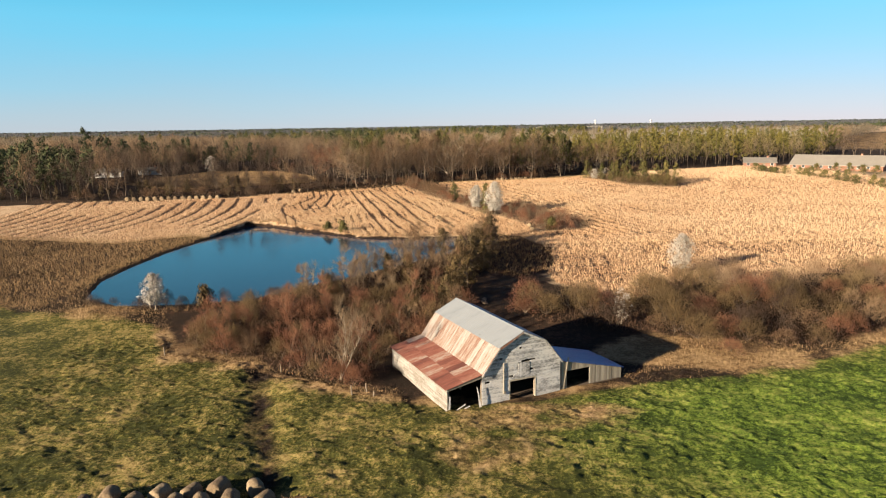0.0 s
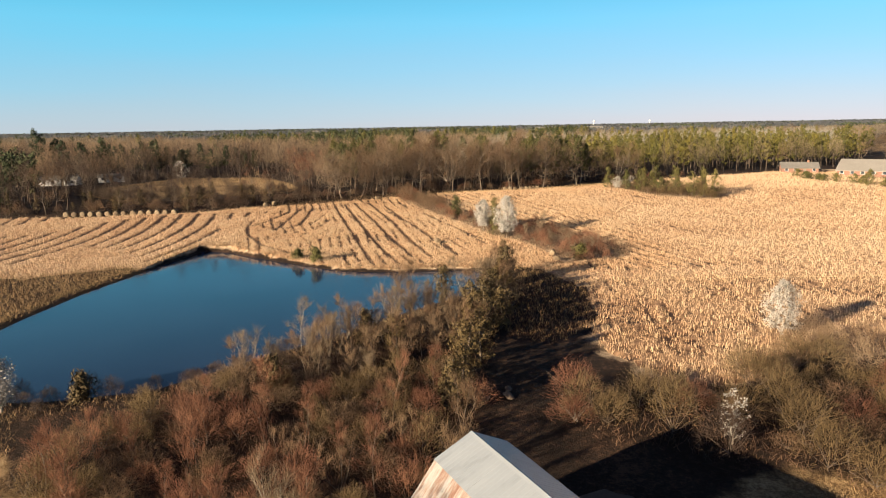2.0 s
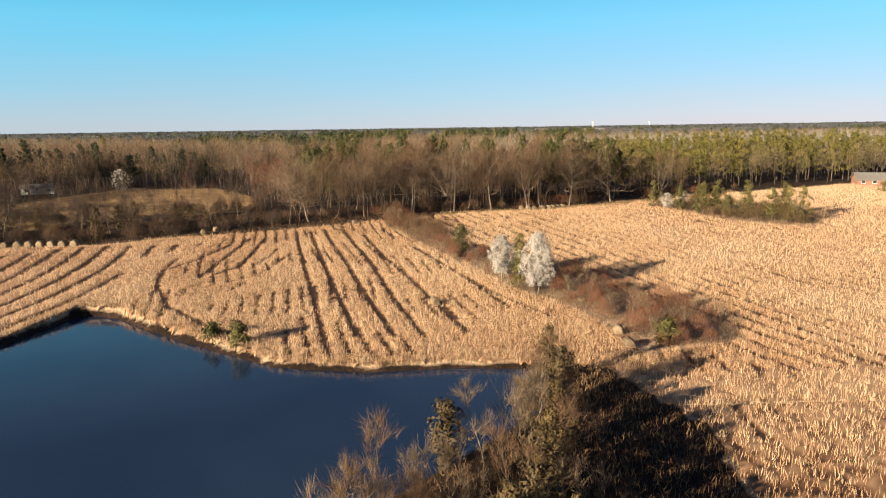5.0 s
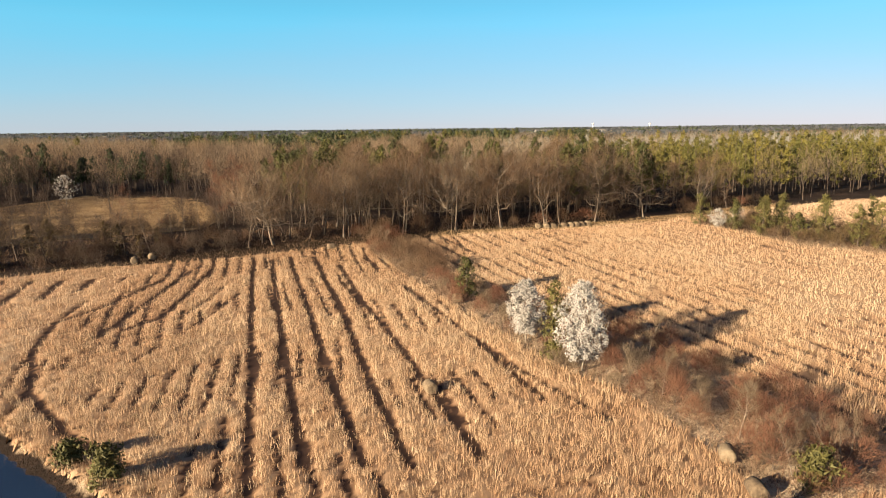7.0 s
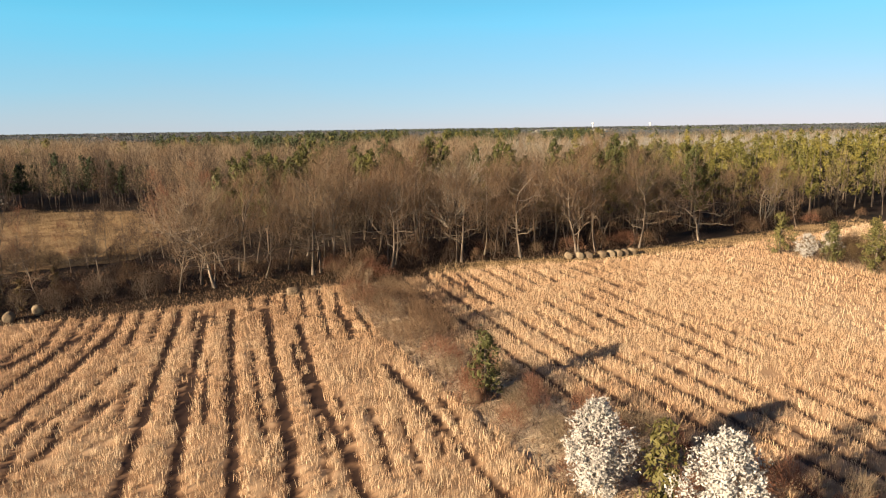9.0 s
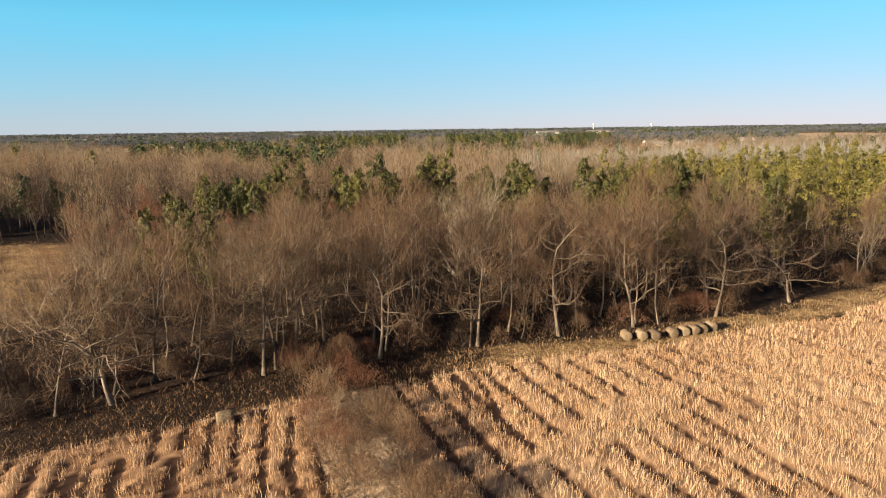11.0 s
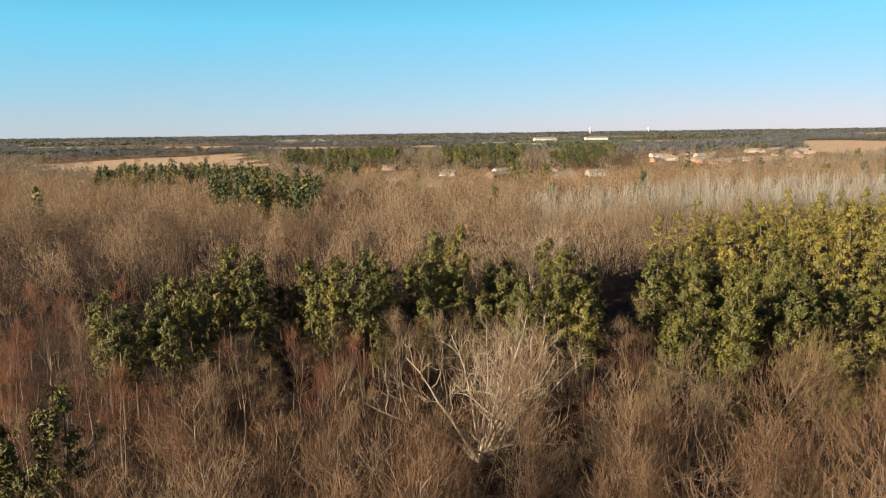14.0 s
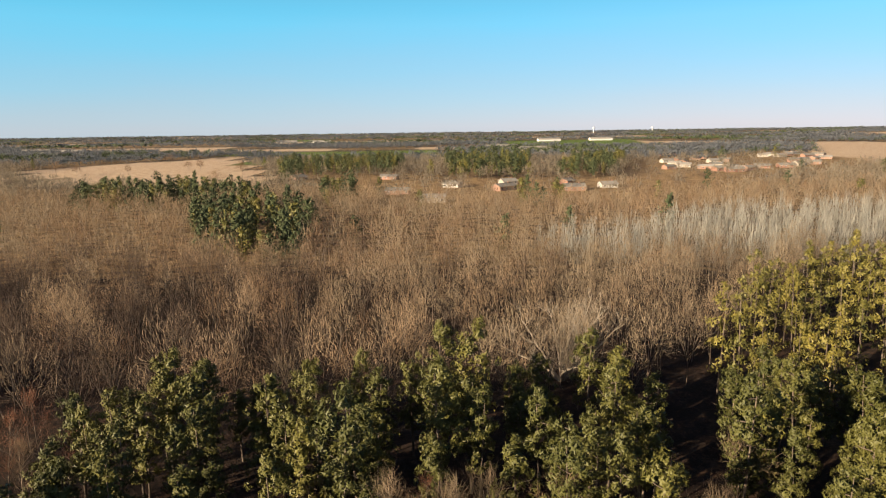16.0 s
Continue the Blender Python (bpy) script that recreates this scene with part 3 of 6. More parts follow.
def pine_tree(seed, h=12.5, spread=2.3, tufts=110, blades=13, size=0.75, clear=0.32, taper=0.75, limbs=True, thin=0.36):
    """A conifer: straight stem, whorled limbs and needle tufts. Gives the wood and the needles."""
    r = np.random.default_rng(seed)
    stem = np.stack([np.linspace(0, 0.3, 7) * r.normal(), np.linspace(0, 0.3, 7) * r.normal(), np.linspace(-0.1, h, 7)], 1)
    wood, cen = [tube(stem, np.linspace(0.16, 0.03, 7), 5)], []
    n = max(10, tufts // 5)
    for k in range(n):
        f = clear + (1 - clear) * (k + 0.5) / n
        a = k * 2.4 + r.uniform(-0.5, 0.5)
        g = (f - clear) / (1 - clear)
        reach = spread * (0.55 + 0.45 * min(1, g * 3)) * (1 - taper * g ** 1.4) * r.uniform(0.65, 1.25) + 0.15
        tip = np.array([np.cos(a) * reach, np.sin(a) * reach, f * h + reach * r.uniform(0.05, 0.5)])
        root = np.array([0, 0, f * h])
        if limbs:
            wood.append(tube([root, (root + tip) / 2 - [0, 0, 0.1], tip], [0.05, 0.035, 0.012], 3))
        for q in range(5):
            u = r.uniform(0.3, 1.08)
            cen.append(root + (tip - root) * u + r.normal(size=3) * 0.28 * (0.4 + reach / spread))
    cen.append(np.array([0, 0, h]))
    c = np.repeat(np.array(cen), blades, 0)
    out = np.c_[c[:, :2], np.zeros(len(c))]
    out /= np.linalg.norm(out, axis=1, keepdims=True) + 0.2
    local = r.normal(size=c.shape)
    face = out * 0.75 + [0, 0, 0.3] + local * 0.4
    face /= np.linalg.norm(face, axis=1, keepdims=True)
    way = np.cross(face, r.normal(size=c.shape)) + [0, 0, 0.35] + out * 0.25
    way /= np.linalg.norm(way, axis=1, keepdims=True)
    s = size * r.uniform(0.5, 1.0, (len(c), 1))
    c = c + local / (np.linalg.norm(local, axis=1, keepdims=True) + 0.1) * size * 0.9 * r.uniform(0.65, 1, (len(c), 1))
    need = slivers(c - way * s * 0.35, c + way * s * 0.7, size * thin, r, face)
    return joined(wood), need


def haze_tree(seed, h, spread, n, width, length, stem=0.14, low=0.28, limbs=4, upright=0.22):
    """A leafless tree for the depth of a wood: a forked stem and long fine twigs that fan out to a domed, uneven crown."""
    r = np.random.default_rng(seed)
    root = np.array([r.normal() * 0.3, r.normal() * 0.3, h * low])
    wood = [tube([np.zeros(3), root * 0.5 + [0.12, 0, 0], root + [0, 0, h * 0.3]], [stem, stem * 0.8, stem * 0.25], 3)]
    for k in range(limbs):
        a = k * 2.4 + r.uniform(-0.5, 0.5)
        p = root * r.uniform(0.85, 1.35)
        tip = root + np.array([np.cos(a) * spread * 0.75, np.sin(a) * spread * 0.75, (h - root[2]) * r.uniform(0.55, 0.9)])
        wood.append(tube([p, (p + tip) / 2 + r.normal(size=3) * 0.3 + [0, 0, -0.15], tip], [stem * 0.55, stem * 0.4, stem * 0.1], 3))
    a = r.uniform(0, 6.283, n)
    g = np.sqrt(r.uniform(0.0, 1, n))
    lump = 1 + 0.2 * np.sin(2 * a + seed) + 0.16 * np.sin(5 * a + 2 * seed)
    q = spread * g * lump
    deep = r.uniform(0, 1, n) ** 2.2
    top = root[2] + (h - root[2]) * np.sqrt(np.clip(1 - (0.95 * g) ** 2, 0, 1)) * (1 + 0.10 * np.sin(3 * a + 5 * g + seed)) * (1 - 0.6 * deep)
    tip = np.stack([q * np.cos(a), q * np.sin(a), top], 1)
    way = tip - (root + [0, 0, 0.25 * (h - root[2])])
    way /= np.linalg.norm(way, axis=1, keepdims=True) + 1e-9
    way = way * (1 - upright) + [0, 0, upright] + r.normal(size=(n, 3)) * (0.38 * (1 - upright))
    way /= np.linalg.norm(way, axis=1, keepdims=True)
    base = tip - way * length * r.uniform(0.5, 1.15, (n, 1))
    out = np.stack([np.cos(a) * g, np.sin(a) * g, np.full(n, 0.35)], 1)
    return joined(wood), slivers(base, tip, width, r, out)


def cedar_tree(seed, h=4.0, spread=1.2, tufts=90):
    return pine_tree(seed, h, spread, tufts, 12, 0.5, 0.03, 0.8)


def blossom_tree(seed, h=7.0, spread=2.1, tufts=420):
    """A small tree covered in white blossom over fine limbs."""
    r = np.random.default_rng(seed)
    wood, tw = bare_tree(seed, h * 0.95, spread * 0.8, 12, 200, 0.03, 0.11, 0.16, 1.5)
    g = r.uniform(0, 1, tufts)
    zz = h * (0.17 + 0.83 * g)
    rad = spread * np.sin(np.pi * np.clip(g * 0.82 + 0.15, 0, 1)) ** 0.75 * np.sqrt(r.uniform(0.15, 1, tufts))
    a = r.uniform(0, 6.28, tufts)
    lump = 1 + 0.28 * np.sin(3 * a + 6 * g + seed) + 0.2 * np.sin(6 * a - 11 * g + 2 * seed)
    c = np.repeat(np.stack([rad * lump * np.cos(a), rad * lump * np.sin(a), zz], 1), 9, 0) + r.normal(size=(tufts * 9, 3)) * 0.12
    way = r.normal(size=c.shape)
    way /= np.linalg.norm(way, axis=1, keepdims=True)
    return wood, slivers(c, c + way * r.uniform(0.10, 0.27, (len(c), 1)), 0.125, r, np.c_[c[:, :2] / spread, c[:, 2:] / h - 0.4]), tw


def plant_thing(name, label, category, wood, foliage, m_wood, m_leaf, trunk="trunk", crown="crown", group="", extra=None):
    """A tree or shrub as an Empty with its trunk and its crown."""
    e = thing(name, Matrix.Translation((0, 0, -400)), label, category, group)
    for nm, (v, t), m in ((trunk, wood, m_wood), (crown, foliage, m_leaf)):
        ob = new(nm, tri_mesh(nm, v, t, [m], tint=np.full(len(v), 0.16), smooth=(nm == trunk)))
        ob.parent = e
    if extra is not None:
        ob = new("branchwork", tri_mesh("branchwork", *extra, [M_TWIG]))
        ob.parent = e
    return e


def drop(ob):
    for o in (*ob.children_recursive, ob):
        bpy.data.objects.remove(o)


def spot(x, y, s=1.0, turn=None, sink=0.05, sz=None):
    return pose(x, y, gz(x, y) - sink, 0, 0, R.uniform(0, 360) if turn is None else turn) @ Matrix.Diagonal((s, s, sz or s, 1))


def strewn(x0, x1, y0, y1, step, keep, r):
    """Points on a loose grid where keep(x, y) holds."""
    gx, gy = np.meshgrid(np.arange(x0, x1, step), np.arange(y0, y1, step))
    x, y = gx.ravel() + r.uniform(-0.48, 0.48, gx.size) * step, gy.ravel() + r.uniform(-0.48, 0.48, gx.size) * step
    k = keep(x, y)
    return x[k], y[k]


def scattered(name, label, category, kinds, x, y, pick, r, smin=0.8, smax=1.2, chunk="", tint=(0.0, 0.5)):
    """Many plants joined into one mesh. kinds: (wood, foliage, wood material, leaf material)."""
    mats = []
    for k in kinds:
        for m in k[2:]:
            if m not in mats:
                mats.append(m)
    V, T, I, C, at = [], [], [], [], 0
    zz = ground_z(x, y) - 0.1
    for n, (wood, leaf, mw, ml) in enumerate(kinds):
        sel = np.where(pick == n)[0]
        if not len(sel):
            continue
        v0 = np.concatenate([wood[0], leaf[0]])
        t0 = np.concatenate([wood[1], leaf[1] + len(wood[0])])
        i0 = np.r_[np.full(len(wood[1]), mats.index(mw)), np.full(len(leaf[1]), mats.index(ml))]
        a, s, st = r.uniform(0, 6.28, len(sel)), r.uniform(smin, smax, len(sel)), r.uniform(0.88, 1.12, len(sel))
        ca, sa_ = np.cos(a)[:, None] * s[:, None], np.sin(a)[:, None] * s[:, None]
        px = v0[None, :, 0] * ca - v0[None, :, 1] * sa_ + x[sel][:, None]
        py = v0[None, :, 0] * sa_ + v0[None, :, 1] * ca + y[sel][:, None]
        pz = v0[None, :, 2] * (s * st)[:, None] + zz[sel][:, None]
        V.append(np.stack([px, py, pz], -1).reshape(-1, 3))
        T.append((t0[None] + (np.arange(len(sel)) * len(v0))[:, None, None]).reshape(-1, 3) + at)
        I.append(np.tile(i0, len(sel)))
        C.append(np.repeat(r.uniform(*tint, len(sel)), len(v0)))
        at += len(sel) * len(v0)
    me = tri_mesh(name, np.concatenate(V), np.concatenate(T), mats, np.concatenate(I), np.concatenate(C))
    return tagged(new(name, me), label, category, kind="stuff")


# ---------- the barn ----------
BARN_AT, BARN_TURN = (3.47, 65.07, -0.35), 24.9
HALF, KNEE, MID = 4.8, 2.75, 5.3
EAVE_Z, KNEE_Z, RIDGE_Z = 3.45, 6.05, 7.40
DEEP = 15.2
SHED_S, SHED_Z = -3.35, 2.6
LEAN_S, LEAN_Z, LEAN_DEEP = 18.4, 1.25, 6.4


def gambrel(z):
    """Half width of the gable at a height."""
    return float(np.interp(z, [0, EAVE_Z, KNEE_Z, RIDGE_Z], [HALF, HALF, KNEE, 0.0]))


def sheet_mesh(width, length):
    """A ribbed roof sheet: width along x, length along y, ribs proud in z, with a turned-down edge."""
    bm = bmesh.new()
    prof = [(0, -0.012), (0, 0.0), (0.03, 0.016), (0.06, 0.0), (0.48, 0.0), (0.505, 0.012), (0.53, 0.0), (1.02, 0.004), (1.02, -0.012)]
    rows = [[bm.verts.new((width * u, y, h)) for u, h in prof] for y in (0, length)]
    for a, b in zip(rows[0], rows[0][1:]):
        i = rows[0].index(a)
        bm.faces.new((a, b, rows[1][i + 1], rows[1][i]))
    bm.normal_update()
    return bm


def roof_slope(parent, name, label, top, foot, y0, y1, material, courses=1, sheet=0.76):
    """One slope of a roof, from its top (s, z) to its foot, laid with ribbed sheets over a deck of battens."""
    run = Vector((foot[0] - top[0], 0, foot[1] - top[1]))
    length = run.length
    d = run.normalized()
    across = Vector((0, 1, 0))
    up = across.cross(d) if across.cross(d).z > 0 else d.cross(across)
    bm = bmesh.new()
    for k in range(5):
        f = (k + 0.15) / 5
        p = Vector((top[0], 0, top[1])) + d * length * f - up * 0.07
        q = p + d * 0.12
        vs = [bm.verts.new((v.x, y, v.z)) for y in (y0 + 0.05, y1 - 0.05) for v in (p, q, q + up * 0.05, p + up * 0.05)]
        for ids in ((0, 1, 2, 3), (7, 6, 5, 4), (0, 4, 5, 1), (1, 5, 6, 2), (2, 6, 7, 3), (3, 7, 4, 0)):
            bm.faces.new([vs[i] for i in ids])
    bmesh.ops.recalc_face_normals(bm, faces=bm.faces)
    deck = part(name, bm, M_TIMBER, parent, label)
    n = max(1, round((y1 - y0) / sheet))
    w, each = (y1 - y0) / n, length / courses
    base = sheet_mesh(w, each + 0.12)
    me = bpy.data.meshes.new("roof_sheet")
    base.to_mesh(me)
    base.free()
    me.materials.append(material)
    for c in range(courses):
        for i in range(n):
            ob = new("roof_sheet", me)
            ob.parent = deck
            lift = 0.012 * (courses - c) + R.uniform(0, 0.006)
            p = Vector((top[0], y0 + w * i, top[1])) + d * each * c + up * lift
            m = Matrix((across, d, up)).transposed()
            if m.determinant() < 0:
                m = Matrix((-across, d, up)).transposed()
                p += across * w
            ob.matrix_basis = Matrix.Translation(p) @ m.to_4x4() @ pose(0, 0, 0, R.uniform(-0.25, 0.25), 0, 0)
    return deck


def board_objects(parent, spans, material, label=""):
    """Boards given as (lo, hi) boxes in the barn's axes, each an object on a shared, bevelled unit board."""
    bm = bmesh.new()
    add_box(bm, (0, 0, 0), (1, 1, 1))
    me = bpy.data.meshes.new("board")
    bm.to_mesh(me)
    bm.free()
    me.materials.append(material)
    for lo, hi, tilt in spans:
        ob = new("board", me)
        ob.parent = parent
        ob.matrix_basis = Matrix.Translation(lo) @ pose(0, 0, 0, 0, tilt, 0) @ Matrix.Diagonal((hi[0] - lo[0], hi[1] - lo[1], hi[2] - lo[2], 1))


def build_barn():
    barn = thing("barn", pose(*BARN_AT, 0, 0, BARN_TURN), "weathered white gambrel barn with rusty roof and side sheds", "barn")
    # timber frame: posts, sills and gable rafters behind the boards
    def timber(name, lo, hi):
        bm = bmesh.new()
        add_box(bm, lo, hi, 0.01)
        part(name, bm, M_TIMBER, barn)
    for q in (0.62, 3.75, 6.95, 9.98):
        for y in (0.16, 5.0, 10.0, DEEP - 0.35):
            timber("post", (q - 0.09, y, 0), (q + 0.09, y + 0.18, EAVE_Z))
    for y in (0.16, DEEP - 0.35):
        timber("beam", (0.72, y + 0.02, EAVE_Z - 0.2), (9.88, y + 0.16, EAVE_Z - 0.02))
        timber("beam", (MID - KNEE + 0.3, y + 0.02, KNEE_Z - 0.3), (MID + KNEE - 0.3, y + 0.16, KNEE_Z - 0.13))
    for y in (0.1, 3.8, 7.6, 11.4, DEEP - 0.4):
        timber("post", (SHED_S + 0.12, y, 0), (SHED_S + 0.28, y + 0.16, SHED_Z - 0.14))
    bm = bmesh.new()
    add_box(bm, (SHED_S, 0.1, -0.3), (LEAN_S - 0.2, DEEP, 0.06))
    part("earth_floor", bm, M_DIRT, barn, "dark earth floor inside")
    # front gable of lapped boards
    bm = bmesh.new()
    add_box(bm, (3.72, -0.02, 2.12), (7.02, 0.10, 2.3), 0.01)
    add_box(bm, (3.72, -0.02, 0), (3.86, 0.10, 2.12), 0.01)
    add_box(bm, (6.88, -0.02, 0), (7.02, 0.10, 2.12), 0.01)
    front = part("front_gable", bm, M_GREYBOARD, barn, "gable wall of peeling white lap boards")
    spans, z, step = [], -0.05, 0.205
    while z < RIDGE_Z - 0.15:
        hw = gambrel(z + step * 0.6) - 0.05
        pieces = [(MID - hw, MID + hw)]
        holes = []
        if z < 2.15:
            holes.append((3.84, 6.9))
        if 2.45 < z < 4.05:
            holes.append((4.75, 6.25))
        if R.random() < 0.2 and z > 2.2:
            a = R.uniform(MID - hw, MID + hw - 0.8)
            holes.append((a, a + R.uniform(0.15, 0.6)))
        if abs(z - 4.1) < 0.11:
            holes.append((5.2, 6.9))
        for h0, h1 in holes:
            nxt = []
            for a, b in pieces:
                if h1 <= a or h0 >= b:
                    nxt.append((a, b))
                    continue
                if h0 - a > 0.08:
                    nxt.append((a, h0))
                if b - h1 > 0.08:
                    nxt.append((h1, b))
            pieces = nxt
        for a, b in pieces:
            cuts = [a]
            while b - cuts[-1] > 3.4:
                cuts.append(cuts[-1] + R.uniform(1.6, 3.0))
            cuts.append(b)
            for p, q in zip(cuts, cuts[1:]):
                spans.append(((p + 0.004, R.uniform(-0.015, 0.012), z + R.uniform(-0.008, 0.008)), (q - 0.004, 0.07, z + step - R.uniform(0.002, 0.016)), R.uniform(-0.15, 0.15)))
        z += step
    board_objects(front, spans, M_BOARD)
    # loft door of upright boards
    bm = bmesh.new()
    add_box(bm, (4.78, 0.06, 2.5), (6.22, 0.10, 4.0))
    loft = part("loft_door", bm, M_GREYBOARD, barn, "closed loft door of upright grey boards")
    board_objects(loft, [((4.8 + 0.2 * i, -0.03, 2.46 + R.uniform(0, 0.04)), (4.985 + 0.2 * i, 0.055, 4.0 - R.uniform(0, 0.05)), 0) for i in range(7)], M_BOARD)
    # side door rail and hanging post beside the doorway
    bm = bmesh.new()
    add_box(bm, (3.0, -0.10, 1.1), (3.1, -0.03, 4.3), 0.01)
    add_box(bm, (2.95, -0.16, 1.0), (3.22, -0.04, 1.3), 0.02)
    part("hanging_rail", bm, M_GREYBOARD, barn, "loose upright rail hanging by the doorway")
    # back gable and inner side walls
    bm = bmesh.new()
    out = [(MID - HALF, 0), (MID + HALF, 0), (MID + HALF, EAVE_Z - 0.05), (MID + KNEE, KNEE_Z - 0.05), (MID, RIDGE_Z - 0.05), (MID - KNEE, KNEE_Z - 0.05), (MID - HALF, EAVE_Z - 0.05)]
    add_prism(bm, out, DEEP - 0.15, DEEP - 0.05, lambda u, v, w: (u, w, v))
    part("back_gable", bm, M_GREYBOARD, barn, "grey boarded back gable")
    bm = bmesh.new()
    add_box(bm, (MID + HALF - 0.06, 0.07, 0), (MID + HALF, DEEP - 0.15, EAVE_Z - 0.08), 0.0)
    part("side_wall", bm, M_GREYBOARD, barn, "boarded side wall")
    # low shed on the sunny side: white boarded wall, open front
    bm = bmesh.new()
    add_box(bm, (SHED_S, 0.0, SHED_Z - 0.2), (SHED_S + 0.12, DEEP - 0.1, SHED_Z - 0.06), 0.01)
    wall = part("shed_wall", bm, M_SHEDBOARD, barn, "low white boarded shed wall with ragged foot")
    spans = []
    for k in range(11):
        z = 0.12 + k * 0.208
        y = 0.0
        while y < DEEP - 0.2:
            l = min(R.uniform(2.2, 4.4), DEEP - 0.1 - y)
            if not (k < 2 and R.random() < 0.35):
                spans.append(((SHED_S - 0.02 + R.uniform(-0.012, 0.012), y + 0.01, z), (SHED_S + 0.03, y + l - 0.01, z + 0.2), 0))
            y += l
    board_objects(wall, spans, M_SHEDBOARD)
    bm = bmesh.new()
    add_prism(bm, [(SHED_S, SHED_Z - 0.22), (MID - HALF + 0.4, EAVE_Z - 0.3), (MID - HALF + 0.4, EAVE_Z - 0.02), (SHED_S, SHED_Z - 0.03)], -0.03, 0.04, lambda u, v, w: (u, w, v))
    part("shed_fascia", bm, M_GREYBOARD, barn, "grey sloping board over the open shed front")
    bm = bmesh.new()
    add_prism(bm, [(SHED_S, 0), (MID - HALF, 0), (MID - HALF, EAVE_Z - 0.1), (SHED_S, SHED_Z - 0.06)], DEEP - 0.2, DEEP - 0.12, lambda u, v, w: (u, w, v))
    part("shed_end_wall", bm, M_GREYBOARD, barn)
    bm = bmesh.new()
    for s, w, t in ((SHED_S + 0.02, 0.16, 3), (-3.2, 0.12, 66), (-3.0, 0.10, 74), (-2.9, 0.12, 82), (0.12, 0.13, -5), (0.3, 0.1, -12)):
        made = add_box(bm, (s, -0.3 + 0.03 * t % 0.2, -0.15), (s + w, -0.26 + 0.03 * t % 0.2, R.uniform(1.2, 2.4)))
        bmesh.ops.rotate(bm, cent=(s, 0, 0), matrix=Matrix.Rotation(radians(t), 3, "Y"), verts=made)
    part("leaning_planks", bm, M_BOARD, barn, "loose white planks leaning at the opening")
    # low lean-to on the shaded side: upright boards and an opening
    slope = (EAVE_Z - 0.1 - LEAN_Z) / (LEAN_S - MID - HALF)

    def lean_top(s):
        return LEAN_Z + slope * (LEAN_S - s) - 0.06
    bm = bmesh.new()
    add_prism(bm, [(10.2, lean_top(10.2) - 0.2), (LEAN_S, LEAN_Z - 0.24), (LEAN_S, LEAN_Z - 0.05), (10.2, lean_top(10.2))], 0.20, 0.28, lambda u, v, w: (u, w, v))
    lean = part("lean_to_front", bm, M_GREYBOARD, barn, "lean-to front of upright grey boards")
    spans, s = [], 10.2
    while s < LEAN_S - 0.1:
        w = R.uniform(0.16, 0.24)
        if 11.1 < s + w / 2 < 14.0:
            spans.append(((s, 0.13, 2.0), (s + w - 0.012, 0.2, max(2.06, lean_top(s + w))), 0))
        else:
            spans.append(((s, 0.13 + R.uniform(-0.01, 0.01), R.uniform(-0.1, 0.05)), (s + w - 0.012, 0.2, lean_top(s + w) + R.uniform(-0.05, 0.03)), 0))
        s += w
    board_objects(lean, spans, M_GREYBOARD)
    bm = bmesh.new()
    add_box(bm, (LEAN_S - 0.08, 0.2, 0), (LEAN_S, LEAN_DEEP, LEAN_Z - 0.06))
    add_prism(bm, [(10.15, 0), (LEAN_S - 0.08, 0), (LEAN_S - 0.08, LEAN_Z - 0.08), (10.15, lean_top(10.15))], LEAN_DEEP - 0.1, LEAN_DEEP, lambda u, v, w: (u, w, v))
    part("lean_to_wall", bm, M_GREYBOARD, barn)
    bm = bmesh.new()
    made = add_box(bm, (10.5, 0.02, 0), (10.62, 0.1, 3.6))
    bmesh.ops.rotate(bm, cent=(10.5, 0, 0), matrix=Matrix.Rotation(radians(9), 3, "Y"), verts=made)
    part("leaning_pole", bm, M_GREYBOARD, barn, "grey pole leaning on the lean-to")
    # roofs
    o = 0.28
    roof_slope(barn, "upper_roof", "upper slope of pale grey metal sheets", (MID, RIDGE_Z), (MID - KNEE - 0.06, KNEE_Z), -o, DEEP + 0.1, M_WHITEMETAL)
    roof_slope(barn, "lower_roof", "steep lower slope, white paint streaked with rust", (MID - KNEE, KNEE_Z), (MID - HALF + 0.05, EAVE_Z), -o, DEEP + 0.1, M_STREAK)
    roof_slope(barn, "shed_roof", "rust red sheets patched with pale ones", (MID - HALF + 0.12, EAVE_Z + 0.02), (SHED_S - 0.12, SHED_Z), -0.1, DEEP + 0.05, M_RUST, 2, 1.1)
    roof_slope(barn, "upper_roof", "shaded upper slope of galvanised sheets", (MID, RIDGE_Z), (MID + KNEE + 0.06, KNEE_Z), -o, DEEP + 0.1, M_ZINC)
    roof_slope(barn, "lower_roof", "shaded lower slope of galvanised sheets", (MID + KNEE, KNEE_Z), (MID + HALF + 0.1, EAVE_Z - 0.05), -o, DEEP + 0.1, M_ZINC)
    roof_slope(barn, "lean_to_roof", "low lean-to roof of metal sheets, sky reflection painted blue", (MID + HALF - 0.02, EAVE_Z - 0.08), (LEAN_S + 0.15, LEAN_Z), -0.1, LEAN_DEEP + 0.1, M_SKYBLUEROOF)
    bm = bmesh.new()
    add_prism(bm, [(MID - 0.22, RIDGE_Z - 0.06), (MID, RIDGE_Z + 0.06), (MID + 0.22, RIDGE_Z - 0.06), (MID, RIDGE_Z + 0.03)], -o, DEEP + 0.1, lambda u, v, w: (u, w, v))
    part("ridge_cap", bm, M_WHITEMETAL, barn)
